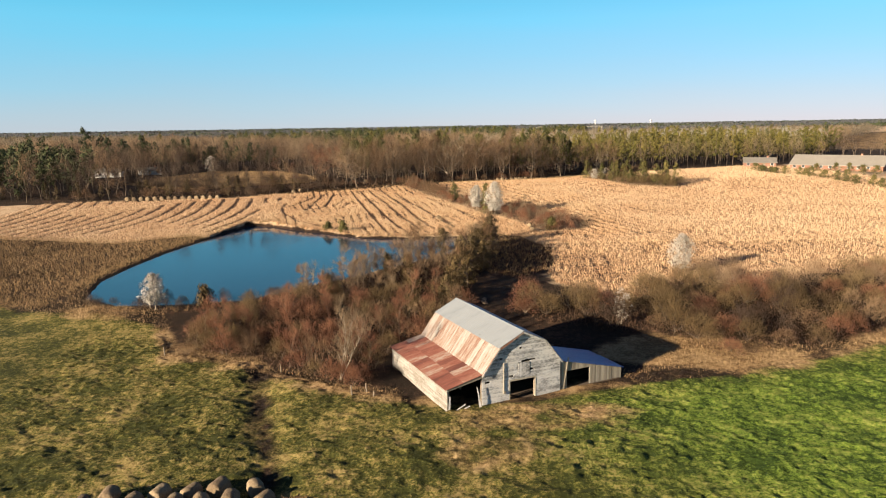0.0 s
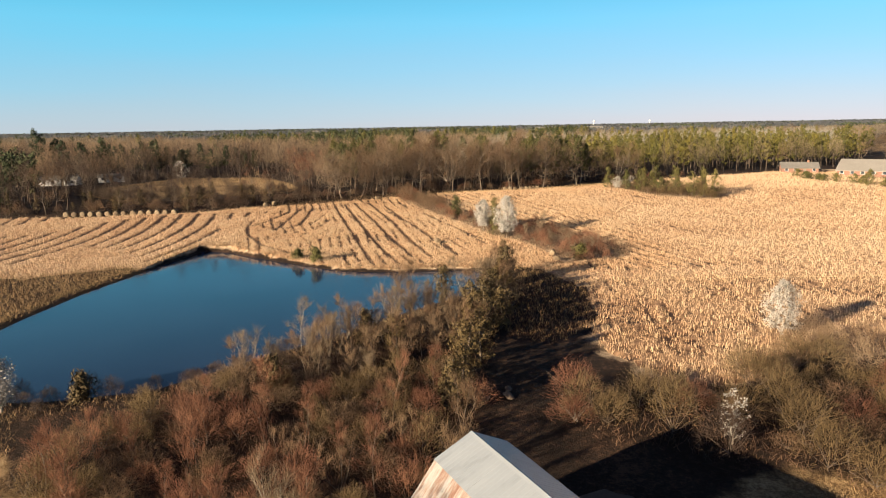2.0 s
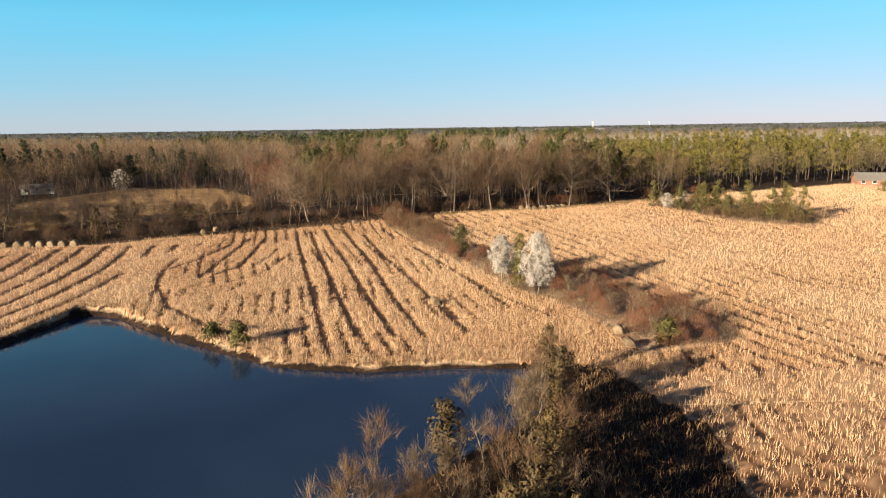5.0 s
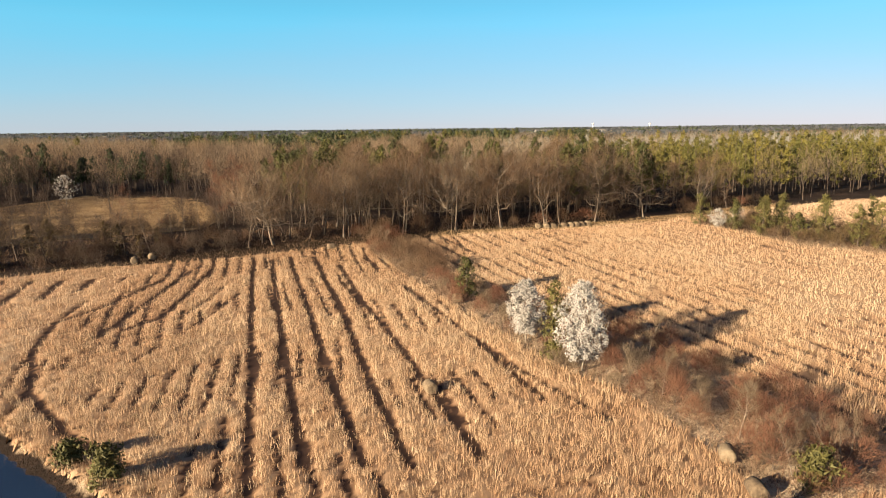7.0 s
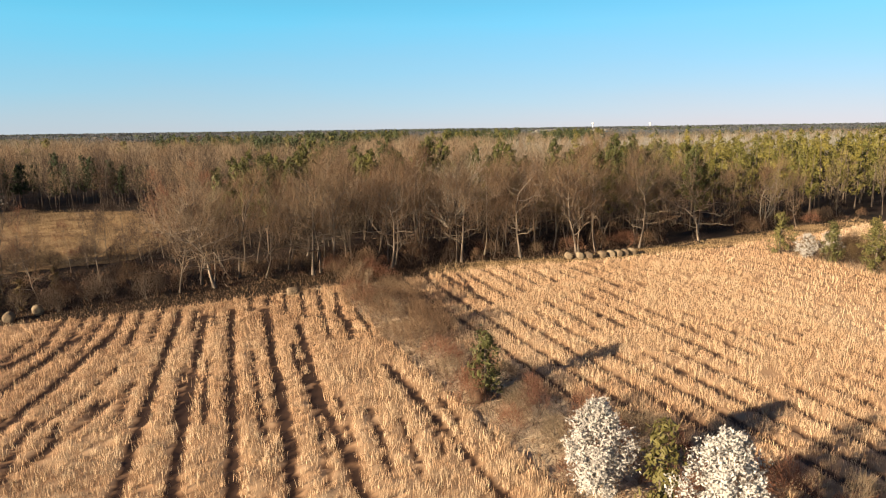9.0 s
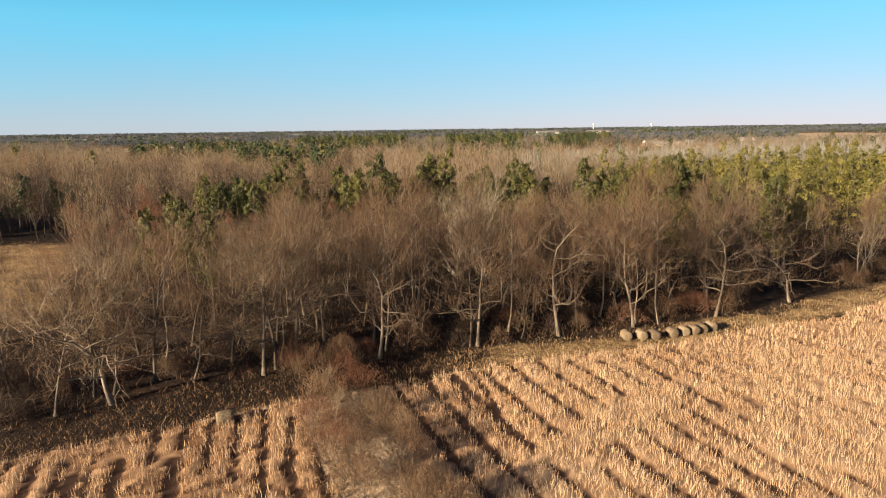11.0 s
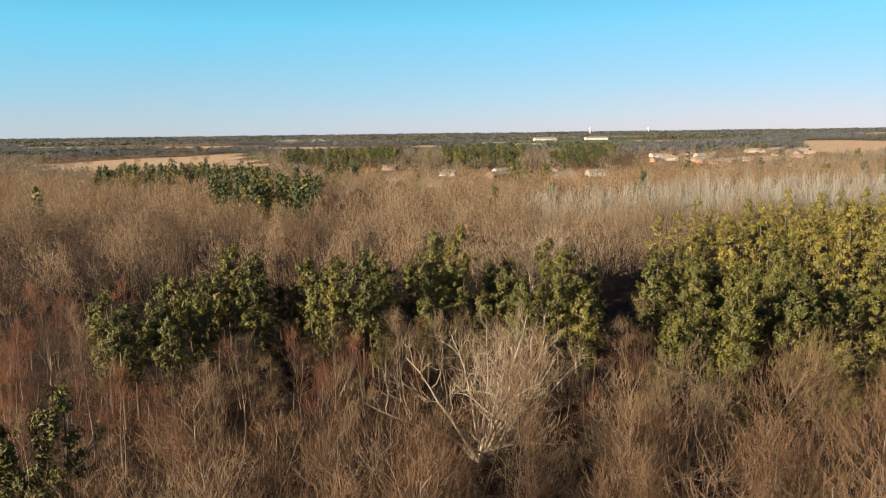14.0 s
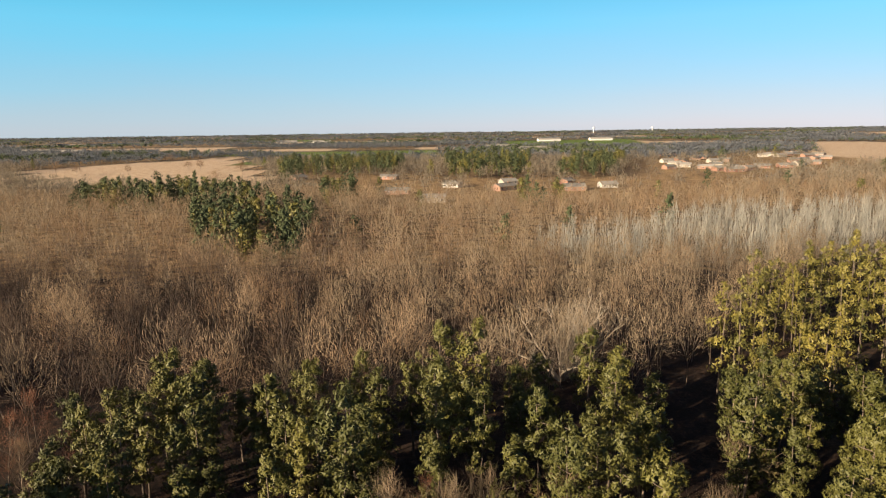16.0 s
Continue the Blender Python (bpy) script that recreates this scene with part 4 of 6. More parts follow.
    # verge boards along the front of the gambrel
    for side in (-1, 1):
        for (h0, z0), (h1, z1), nm in (((0.0, RIDGE_Z), (KNEE, KNEE_Z), "verge_board"), ((KNEE, KNEE_Z), (HALF + 0.02, EAVE_Z), "verge_board")):
            bm = bmesh.new()
            add_prism(bm, [(MID + side * h0, z0 - 0.03), (MID + side * h1, z1 - 0.03), (MID + side * (h1 - 0.02), z1 - 0.24), (MID + side * h0, z0 - 0.22)], -o + 0.01, -o + 0.05, lambda u, v, w: (u, w, v))
            part(nm, bm, M_RUST if side < 0 and h0 == 0 else M_BOARD, barn)
    return barn


build_barn()


# ---------- hay bales, posts, stones ----------
def bale_mesh(seed, r=0.76, length=1.45, segs=22):
    rr = random.Random(seed)
    bm = bmesh.new()
    rings = []
    for x, f in ((-0.5, 0.86), (-0.46, 0.97), (-0.2, 1.0), (0.2, 1.0), (0.46, 0.97), (0.5, 0.86)):
        ring = []
        for i in range(segs):
            a = 2 * math.pi * i / segs
            q = r * f * (1 + rr.uniform(-0.055, 0.045))
            z = math.sin(a) * q
            ring.append(bm.verts.new((x * length, math.cos(a) * q, max(z, -r * 0.88) + r * 0.88)))
        rings.append(ring)
    for a, b in zip(rings, rings[1:]):
        for i in range(segs):
            bm.faces.new((a[i], a[(i + 1) % segs], b[(i + 1) % segs], b[i]))
    for ring, x in ((rings[0], -0.5), (rings[-1], 0.5)):
        inner = ring
        for f, dx in ((0.55, 0.02), (0.2, -0.01)):
            cen = Vector((x * length, 0, r * 0.88))
            nxt = [bm.verts.new(cen + (v.co - cen) * f + Vector((math.copysign(dx, x), 0, 0))) for v in ring]
            for i in range(segs):
                bm.faces.new((inner[i], inner[(i + 1) % segs], nxt[(i + 1) % segs], nxt[i]))
            inner = nxt
        bm.faces.new(inner)
    bmesh.ops.recalc_face_normals(bm, faces=bm.faces)
    for f in bm.faces:
        f.smooth = True
    return bm


def bale(x, y, turn, label, group, r=0.76):
    ob = part("hay_bale", bale_mesh(int(x * 7 + y * 13), r), M_HAY, None)
    ob.matrix_basis = pose(x, y, gz(x, y) - 0.04, 0, 0, turn)
    return tagged(ob, label, "hay bale", group)


for x, y in ((-25.6, 48.0), (-21.9, 48.4), (-19.7, 48.9), (-17.7, 49.4), (-14.9, 49.7), (-23.5, 47.1), (-18.4, 47.2), (-16.3, 47.6), (-13.9, 48.2), (-27.3, 47.0), (-20.4, 47.0)):
    bale(x, y, R.uniform(60, 120), "weathered tan round hay bale lying in a row", "bales on the lawn", R.uniform(0.58, 0.7))
for i, (x, y) in enumerate([(20.5, 268.3), (22.3, 268.3), (23.9, 268.4), (26.3, 269.2), (27.9, 269.8), (29.2, 270.2), (30.5, 270.8), (31.9, 271.5)]):
    bale(x + 2.2, y - 1.6, 100 + R.uniform(-12, 12), "grey-tan round hay bale at the wood's edge", "bales by the wood", 0.58)
for x, y in ((-18.5, 246.3), (3.5, 213.1), (-0.3, 184.7), (22.7, 166.2), (22.7, 171.0), (-50.7, 237.0), (-48.7, 239.6)):
    bale(x, y, R.uniform(0, 180), "single round hay bale among tall dry grass", "bales in the grass", 0.62)
for i in range(14):
    bale(-104 + 2.3 * i, 227.2 + 0.06 * i + R.uniform(-0.2, 0.2), 90 + R.uniform(-10, 10), "grey round hay bale along the field edge", "bales along the field edge", 0.75)


r0 = np.random.default_rng(3)
hx0, hy0 = r0.normal(size=(2, 260)) * [[1.3], [0.7]] + [[-12.0], [47.6]]
hz0 = np.maximum(0, 0.9 - np.hypot((hx0 + 12.0) / 1.6, hy0 - 47.6) * 0.7)
hb0 = np.stack([hx0, hy0, ground_z(hx0, hy0) + hz0 * r0.uniform(0.1, 1, 260)], 1)
hv, ht = slivers(hb0, hb0 + r0.normal(size=hb0.shape) * [0.6, 0.6, 0.22], 0.13, r0)
tagged(new("brush_pile", tri_mesh("brush_pile", hv, ht, [M_BRUSH])), "loose heap of tan and brown dead brush", "brush pile", kind="stuff")


def fence_post(x, y, h, lean):
    bm = bmesh.new()
    bmesh.ops.create_cone(bm, cap_ends=True, segments=8, radius1=0.09, radius2=0.075, depth=h, matrix=Matrix.Translation((0, 0, h / 2)))
    ob = part("fence_post", bm, M_TIMBER, None)
    ob.matrix_basis = pose(x, y, gz(x, y) - 0.1, lean, -lean * 0.6, R.uniform(0, 90))
    return tagged(ob, "old pale wooden fence post", "post", "fence posts by the barn")


for x, y, h, l in ((-9.6, 68.2, 1.5, 4), (-8.1, 68.9, 1.3, -8), (-7.3, 67.9, 1.0, 14), (-19.0, 76.5, 1.2, 3), (-35.0, 82.5, 1.3, 2)):
    fence_post(x, y, h, l)


def stone(x, y, s, seed):
    rr = random.Random(seed)
    bm = bmesh.new()
    bmesh.ops.create_icosphere(bm, subdivisions=2, radius=s)
    for v in bm.verts:
        v.co = Vector((v.co.x * 1.3, v.co.y, v.co.z * 0.7)) * (1 + 0.35 * noise.noise(v.co * 1.3 / s + Vector((seed, 0, 0))))
    ob = part("stone", bm, M_STONE, None)
    ob.matrix_basis = pose(x, y, gz(x, y) + s * 0.25, rr.uniform(-20, 20), rr.uniform(-20, 20), rr.uniform(0, 360))
    return tagged(ob, "pale brown field stone lying in brush", "stone", "stones by the hollow")


for i in range(8):
    stone(5.0 + R.uniform(-2.2, 2.2), 103.0 + R.uniform(-1.2, 1.2), R.uniform(0.2, 0.42), i)


# ---------- single trees ----------
def blossom_at(x, y, h, spread, seed, label, tufts=420, sink=0.05):
    wood, leaf, tw = blossom_tree(seed, h, spread, tufts)
    e = plant_thing("blossom_tree", label, "tree", wood, leaf, M_PALEBARK, M_BLOSSOM, crown="blossom", group="blossoming trees", extra=tw)
    e.matrix_basis = spot(x, y, 1.0, sink=sink)
    return e


blossom_at(10.7, 197.6, 7.2, 2.1, 21, "round white blossoming pear tree in a hedgerow", 1150)
blossom_at(15.3, 189.0, 9.4, 2.4, 22, "tall white blossoming pear tree in a hedgerow", 1250)
blossom_at(43.0, 119.5, 7.4, 2.3, 23, "white blossoming pear tree above brown scrub", 700)
blossom_at(-43.0, 99.5, 5.6, 1.7, 24, "small white blossoming tree on the pond bank", 500)
blossom_at(25.2, 92.2, 5.2, 1.3, 25, "thin straggly blossoming tree among brown scrub", 55)
blossom_at(59.5, 262.0, 4.2, 1.7, 26, "small white blossoming tree at a thicket", 200)
blossom_at(63.5, 262.5, 4.4, 2.2, 27, "small white blossoming tree at a thicket", 200)
blossom_at(-107.0, 323.0, 8.5, 3.2, 28, "white blossoming tree far behind the field", 260)


def cedar_at(x, y, h, spread, seed, label="bronze-green cedar with dense pointed crown", tufts=90):
    wood, leaf = cedar_tree(seed, h, spread, tufts)
    e = plant_thing("cedar", label, "tree", wood, leaf, M_BARK, M_BRONZE if y < 160 else M_CEDAR, group="cedars")
    e.matrix_basis = spot(x, y, 1.0)
    return e


for i, (x, y, h, s) in enumerate([(12.8, 192, 8.4, 1.5), (4.8, 214.5, 5.6, 2.0), (-24.5, 169.8, 2.6, 1.5), (-28.6, 172.4, 1.6, 0.7), (11.3, 155.5, 7.0, 1.6), (0.5, 139, 5.5, 1.6),
                                  (-5.5, 114, 5.0, 1.9), (-9.5, 119, 4.4, 1.6), (-17.5, 103.5, 4.4, 1.7), (6, 128, 6.0, 2.2), (5.5, 121.5, 6.2, 2.2), (4.5, 112.5, 6.4, 2.3),
                                  (2, 104, 5.5, 2.2), (8.5, 136.5, 5.5, 1.9), (-36.5, 102, 2.6, 0.8), (66.5, 256.5, 7.0, 2.1), (68.2, 254, 6.4, 2.0), (57.5, 266.5, 6.7, 1.8),
                                  (70, 250, 4.8, 2.1), (77.5, 243.5, 7.4, 2.2), (73.5, 247, 8.6, 2.3), (75.5, 251.5, 7.7, 2.1), (71, 258, 7.4, 2.0), (64, 252, 7.4, 1.8), (61.5, 258.5, 6.4, 1.7), (81.5, 246, 8.3, 2.3), (80, 241, 8.3, 2.5), (83.5, 241.5, 7.7, 2.2), (27.5, 167, 3.0, 1.5), (7, 132, 6.5, 2.2), (3.5, 117, 6.6, 2.2), (9.5, 141, 6.0, 2.0), (11, 148, 6.5, 2.0), (2.5, 108, 6.2, 2.2), (1, 100, 5.2, 2.0), (4, 125, 6.6, 2.2), (8, 125, 5.5, 2.0)]):
    cedar_at(x, y, h, s, 300 + i)

for i in range(15):
    f = i / 14
    cedar_at(134 + 16 * f * f + R.uniform(-1.5, 1.5), 290 - 62 * f + R.uniform(-1.5, 1.5), R.uniform(2.2, 4.2), R.uniform(1.6, 2.4), 360 + i % 4, "rounded dark green evergreen bush in a row", 60)
for x, y in ((158, 272), (161, 268), (164, 264), (168, 262), (153, 277), (172, 259)):
    cedar_at(x, y, R.uniform(2.8, 4.0), 2.2, 370, "rounded dark green evergreen bush by a house", 60)
# kinds of bare trees, each built once and then copied
KIND_WOOD = [bare_tree(40 + i, h, sp, lb, tw, 0.027, st, cl, up, 3, length=1.25, lobe=lo, seg=5, crook=0.32, hue=0.3) for i, (h, sp, lb, tw, st, cl, up, lo) in enumerate([
    (13.5, 4.8, 16, 1700, 0.14, 0.30, 0.9, 0.4), (12.5, 5.4, 17, 1700, 0.16, 0.26, 0.6, 0.45), (14.5, 4.4, 15, 1600, 0.13, 0.34, 1.1, 0.5), (11.5, 4.6, 15, 1600, 0.12, 0.26, 0.9, 0.45)])]
KIND_SAPLING = [bare_tree(60 + i, h, sp, lb, 700, 0.028, 0.07, 0.12, 1.5, 3, stems=st, length=1.0, shown=1) for i, (h, sp, lb, st) in enumerate([(6.5, 2.0, 9, 1), (5.6, 2.0, 4, 3), (7.2, 1.8, 9, 1)])]
KIND_SHRUB = [haze_tree(80 + i, h, sp, n, 0.026, 0.8, 0.035, 0.06, 7, 0.12) for i, (h, sp, n) in enumerate([(3.0, 1.9, 760), (2.5, 2.0, 760), (3.5, 1.8, 760)])]


def proto(name, label, category, kind, m_wood, m_leaf, group):
    return plant_thing(name, label, category, *kind, m_wood, m_leaf, group=group)


def planted(protos, xs, ys, smin, smax):
    """Copies of the given prototypes at the places, turned and scaled at random; the prototypes are then taken away."""
    for x, y in zip(xs, ys):
        s = R.uniform(smin, smax)
        copy_thing(R.choice(protos), spot(float(x), float(y), s, sz=s * R.uniform(0.88, 1.12)))
    for p in protos:
        drop(p)


FOOT = [(-2.5, 63), (13, 66), (21.5, 70.5), (19.5, 78), (12.5, 79), (7, 84.5), (-8.5, 78.5)]
SCRUB_L = [(-34, 96), (-33, 83.5), (-22, 79.5), (-14, 74), (-8, 72.5), (-7, 80), (2, 88), (3, 96), (4, 104), (5.5, 115), (8, 128), (13, 144), (13, 153), (3, 138), (-7, 127), (-17, 115), (-27, 101)]
SCRUB_R = [(14, 93), (31, 87), (34, 78), (48, 82), (58, 86), (92, 101), (92, 127), (68, 115), (50, 112), (43, 117), (30, 104), (18, 104), (11, 101)]
HEDGE = [(-15, 258), (-11.5, 246), (-4.5, 228), (3.5, 211), (9, 199), (13, 190), (18, 184), (22, 173), (24, 164), (38, 168), (31, 187), (19, 204), (9.5, 216), (3.5, 226), (-1, 238), (-5, 249), (-7, 258)]
ISLAND = [(57, 270), (62, 255), (68, 243), (80, 237), (88, 240), (84, 256), (72, 272)]

r1 = np.random.default_rng(5)
lx, ly = strewn(-36, 20, 70, 156, 2.9, lambda x, y: inside(SCRUB_L, x, y) & ~inside(FOOT, x, y), r1)
split = r1.uniform(size=len(lx))
for north in (False, True):
    here = (ly > 106) == north
    tall = here & (split < (0.68 if north else 0.42))
    low = here & ~tall
    hues = (M_TWIG, M_TANTWIG, M_TWIG) if north else (M_REDTWIG, M_TWIG, M_REDTWIG)
    word = "grey-brown" if north else "reddish-brown"
    planted([proto("sapling", "slender leafless " + word + " sapling by the pond", "tree", k, M_BARK, m, "saplings by the pond") for k, m in zip(KIND_SAPLING, hues)], lx[tall], ly[tall], 0.75 if north else 0.6, 1.2 if north else 1.0)
    # darker twigs of the northern shrubs stand for shade below the saplings
    planted([proto("shrub", "leafless " + word + " shrub with dense fine twigs", "shrub", k, M_BARK, m, "shrubs by the pond") for k, m in zip(KIND_SHRUB, (M_DARKTWIG, M_OLIVETWIG, M_DARKTWIG) if north else (M_REDTWIG, M_TWIG, M_OLIVETWIG))], lx[low], ly[low], 0.85, 1.35)
rx, ry = strewn(8, 94, 76, 130, 4.0, lambda x, y: inside(SCRUB_R, x, y), r1)
near_r = (rx < 58) & (ry < 103)
scattered("thicket", "dense thicket of leafless tawny shrubs", "shrubs", [(*KIND_SHRUB[i], M_BARK, m) for i, m in enumerate((M_OLIVETWIG, M_REDTWIG, M_TWIG))], rx[~near_r], ry[~near_r], r1.integers(0, 3, (~near_r).sum()), r1, 0.9, 1.5)
rx, ry = rx[near_r], ry[near_r]
planted([proto("shrub", "leafless tawny shrub in a dense thicket", "shrub", k, M_BARK, m, "shrubs in the thicket") for k, m in zip(KIND_SHRUB * 2, (M_OLIVETWIG, M_REDTWIG, M_DARKTWIG, M_OLIVETWIG, M_TWIG, M_OLIVETWIG))], rx, ry, 0.8, 1.75)
for x, y, h, sp, n_, m_, word in ((46.0, 99.2, 5.0, 3.6, 2600, M_REDTWIG, "large domed leafless shrub with pale fanned stems"), (53.0, 100.2, 4.2, 2.8, 1500, M_OLIVETWIG, "domed olive-brown shrub with pale stems"), (12.0, 96.6, 3.0, 2.3, 1300, M_REDTWIG, "rounded rust-brown leafless shrub by the hollow")):
    e = plant_thing("shrub", word, "shrub", *haze_tree(int(x), h, sp, n_, 0.028, 1.0, 0.07, 0.06, 14, 0.15), M_PALEBARK, m_, group="large shrubs")
    e.matrix_basis = spot(x, y)
hx, hy = strewn(-17, 40, 164, 268, 2.9, lambda x, y: inside(HEDGE, x, y), r1)
planted([proto("shrub", "leafless purplish-brown hedgerow shrub", "shrub", k, M_BARK, m, "hedgerow shrubs") for k, m in zip(KIND_SHRUB, (M_REDTWIG, M_TANTWIG, M_REDTWIG))], hx[hy < 222], hy[hy < 222], 0.65, 1.1)
planted([proto("shrub", "tall leafless tan hedgerow shrub", "shrub", k, M_BARK, m, "hedgerow shrubs") for k, m in zip(KIND_SHRUB, (M_TWIG, M_REDTWIG, M_TWIG))], hx[hy >= 222], hy[hy >= 222], 0.85, 1.3)
ix, iy = strewn(56, 90, 236, 273, 4.2, lambda x, y: inside(ISLAND, x, y), r1)
planted([proto("shrub", "leafless brown shrub of a field thicket", "shrub", k, M_BARK, m, "field thicket") for k, m in zip(KIND_SHRUB, (M_OLIVETWIG, M_TWIG, M_OLIVETWIG))], ix, iy, 0.8, 1.5)
planted([proto("sapling", "slender bare tan sapling in the hedgerow", "tree", k, M_OLDBARK, M_TANTWIG, "hedgerow saplings") for k in KIND_SAPLING], [19.5, 21.5, 23.6, 25.2, 24.0, 27.4, 29.0, 26.5, 30.6, 22.8, -8.5, -6.2, -9.8], [186, 182.5, 179, 174.5, 184.5, 178, 172, 168.5, 169.5, 191, 243, 236, 250], 0.55, 0.85)
# pale young trees along the water, and the pale one before the scrub
px_, py_ = np.array([-12, -6.5, -2, 3.5, 6.5, 9.5, 12.0, -17, -22, 8.0]), np.array([121, 127.5, 133, 139, 144, 149, 153.5, 116, 110, 147])
planted([proto("sapling", "slender pale leafless sapling at the waterside", "tree", k, M_PALEBARK, M_TANTWIG, "pale saplings") for k in KIND_SAPLING], px_, py_, 0.7, 1.15)
e = plant_thing("tree", "pale many-stemmed bare tree beside the barn", "tree", *bare_tree(97, 8.6, 3.0, 11, 1500, 0.028, 0.07, 0.16, 1.4, 4, stems=3, length=1.2), M_PALEBARK, M_TANTWIG)
e.matrix_basis = spot(-11.6, 73.2)
e = plant_thing("tree", "wide old bare tree with pale crooked limbs", "tree", *bare_tree(98, 12.5, 4.4, 9, 3000, 0.026, 0.2, 0.3, 0.6, 4, stems=18, length=1.3, lobe=0.4, subs=5, shown=5, seg=6, splay=(0.4, 1.7), crook=0.32), M_PALEBARK, M_TANTWIG)
e.matrix_basis = spot(4.0, 302.0, 1.15, sz=1.5)
e = copy_thing(e, spot(20.5, 372.0, 0.95))
e = plant_thing("tree", "pale wide-branched bare tree at the wood's edge", "tree", *bare_tree(99, 9.5, 4.0, 10, 900, 0.026, 0.12, 0.2, 0.8, 4, stems=3, length=1.2, crook=0.3), M_PALEBARK, M_TANTWIG)
e.matrix_basis = spot(69, 296.5, 1.15)
planted([proto("shrub", "dense tawny leafless shrub beside the barn", "shrub", k, M_BARK, m, "shrubs beside the barn") for k, m in zip(KIND_SHRUB, (M_REDTWIG, M_OLIVETWIG, M_REDTWIG))], [-9.8, -9.0, -12.4, -10.8, -14.6, -17.0], [70.8, 72.8, 72.4, 72.2, 74.8, 76.4], 0.75, 1.1)
planted([proto("shrub", "tall tawny leafless shrub at the lawn's edge", "shrub", k, M_BARK, m, "shrubs at the lawn's edge") for k, m in zip(KIND_SHRUB, (M_OLIVETWIG, M_REDTWIG, M_OLIVETWIG))], [-31.5, -29.8, -32.4, -27.6, -30.4, -28.4], [85.4, 84.0, 88.6, 82.6, 87.4, 85.2], 1.0, 1.6)
# unseen shade trees added left of the pond; low brush of its near shore
qx, qy = np.array([-104, -110, -113, -107, -116, -112, -119, -101]), np.array([118, 124, 131, 139, 142, 150, 156, 112])
planted([proto("tree", "unseen leafless brown tree added to shade the field corner", "tree", k, M_BARK, M_DARKTWIG, "trees at the field corner") for k in KIND_WOOD[3:]], qx, qy, 0.6, 0.9)
cx_, cy_ = strewn(-62, -16, 98, 122, 2.6, lambda x, y: (away(POND, x, y) < 2.3) & (y < 100 + 0.6 * (x + 45) + 8) & (x < -18), r1)
planted([proto("shrub", "small dark leafless shrub at the water's edge", "shrub", k, M_BARK, m, "shrubs at the water's edge") for k, m in zip(KIND_SHRUB, (M_DARKTWIG, M_TWIG, M_DARKTWIG))], cx_, cy_, 0.4, 0.85)

# ---------- woods ----------
YARD = [(122, 262), (215, 245), (215, 325), (140, 318)]
CLEAR = [FIELD_BACK, FIELD_FAR, FIELD_RIGHT, MEADOW_FAR, YARD]
PINE_BAND = [(-48, 322), (-38, 310), (-22, 320), (-12, 317), (-4, 324), (6, 322), (14, 315), (22, 312), (24, 336), (30, 349), (-30, 349), (-46, 336)]
PINE_WOOD = [(22, 304), (25, 291), (33, 287), (47, 290), (62, 296), (110, 320), (200, 352), (330, 420), (330, 455), (110, 440), (64, 398), (44, 364), (33, 334)]
DARK_PINES = [(-42, 268), (-25, 268), (-24, 287), (-42, 290)]
VOID = [(43, 277), (58, 282), (62, 294), (47, 291)]
PINE_GAP = [(20, 331), (25, 321), (33, 337), (41, 364), (36, 368), (26, 350)]
PINE_STANDS = [[(-215, 690), (-182, 612), (-92, 608), (-84, 632), (-154, 705)], [(-110, 578), (-83, 499), (-62, 465), (-41, 463), (-42, 509), (-64, 584)], [(-75, 733), (-55, 620), (-26, 654), (-32, 756)],
               [(-162, 1005), (-107, 768), (-19, 782), (-29, 1082)], [(22, 1111), (12, 793), (85, 829), (121, 1068)], [(53, 702), (41, 602), (69, 605), (84, 694)], [(171, 1046), (99, 796), (141, 797), (238, 1068)]]
PALE = [(33, 447), (79, 437), (129, 448), (260, 452), (300, 560), (186, 537), (107, 530), (75, 493), (33, 476)]


def in_wood(x, y):
    k = y > np.interp(x, WOOD_X, WOOD_Y) + 1.0
    for c in CLEAR:
        k &= ~inside(c, x, y)
    return k & ~inside(VOID, x, y) & ~inside(DARK_PINES, x, y)


def in_pine(x, y):
    return (inside(PINE_BAND, x, y) | inside(PINE_WOOD, x, y)) & ~inside(PINE_GAP, x, y)


r2 = np.random.default_rng(9)
# the wood's front: trees of their own
wx, wy = strewn(-34, 78, 240, 320, 5.4, lambda x, y: in_wood(x, y) & ~in_pine(x, y) & (y < np.interp(x, WOOD_X, WOOD_Y) + 24) & (away([(20, 266.5), (32, 269.5)], x, y, False) > 2.6) & (np.hypot(x - 4.0, y - 301) > 10.5), r2)
planted([proto("tree", "leafless grey-brown tree at the wood's edge", "tree", k, mb, m, "trees at the wood's edge") for k, mb, m in zip(KIND_WOOD, (M_BARK, M_BARK, M_OLDBARK, M_BARK), (M_TWIG, M_TANTWIG, M_TWIG, M_TWIG))], wx, wy, 1.0, 1.32)
# the thin belt of lower trees along the back of the fields
wx, wy = strewn(-150, -30, 222, 262, 7.2, lambda x, y: in_wood(x, y) & (y < np.interp(x, WOOD_X, WOOD_Y) + 15), r2)
planted([proto("tree", "low leafless brown tree in a field belt", "tree", k, M_BARK, m, "trees of the field belt") for k, m in zip(KIND_WOOD, (M_DARKTWIG, M_TWIG, M_DARKTWIG, M_DARKTWIG))], wx, wy, 0.7, 1.05)
ex, ey = strewn(-150, -48, 226, 262, 7.0, lambda x, y: in_wood(x, y) & (y < np.interp(x, WOOD_X, WOOD_Y) + 14), r2)
planted([proto("cedar", "dark evergreen among leafless trees", "tree", cedar_tree(350 + i, 8.0, 2.3, 90), M_BARK, M_BRONZE, "evergreens of the field belt") for i in range(2)], ex, ey, 0.35, 0.8)
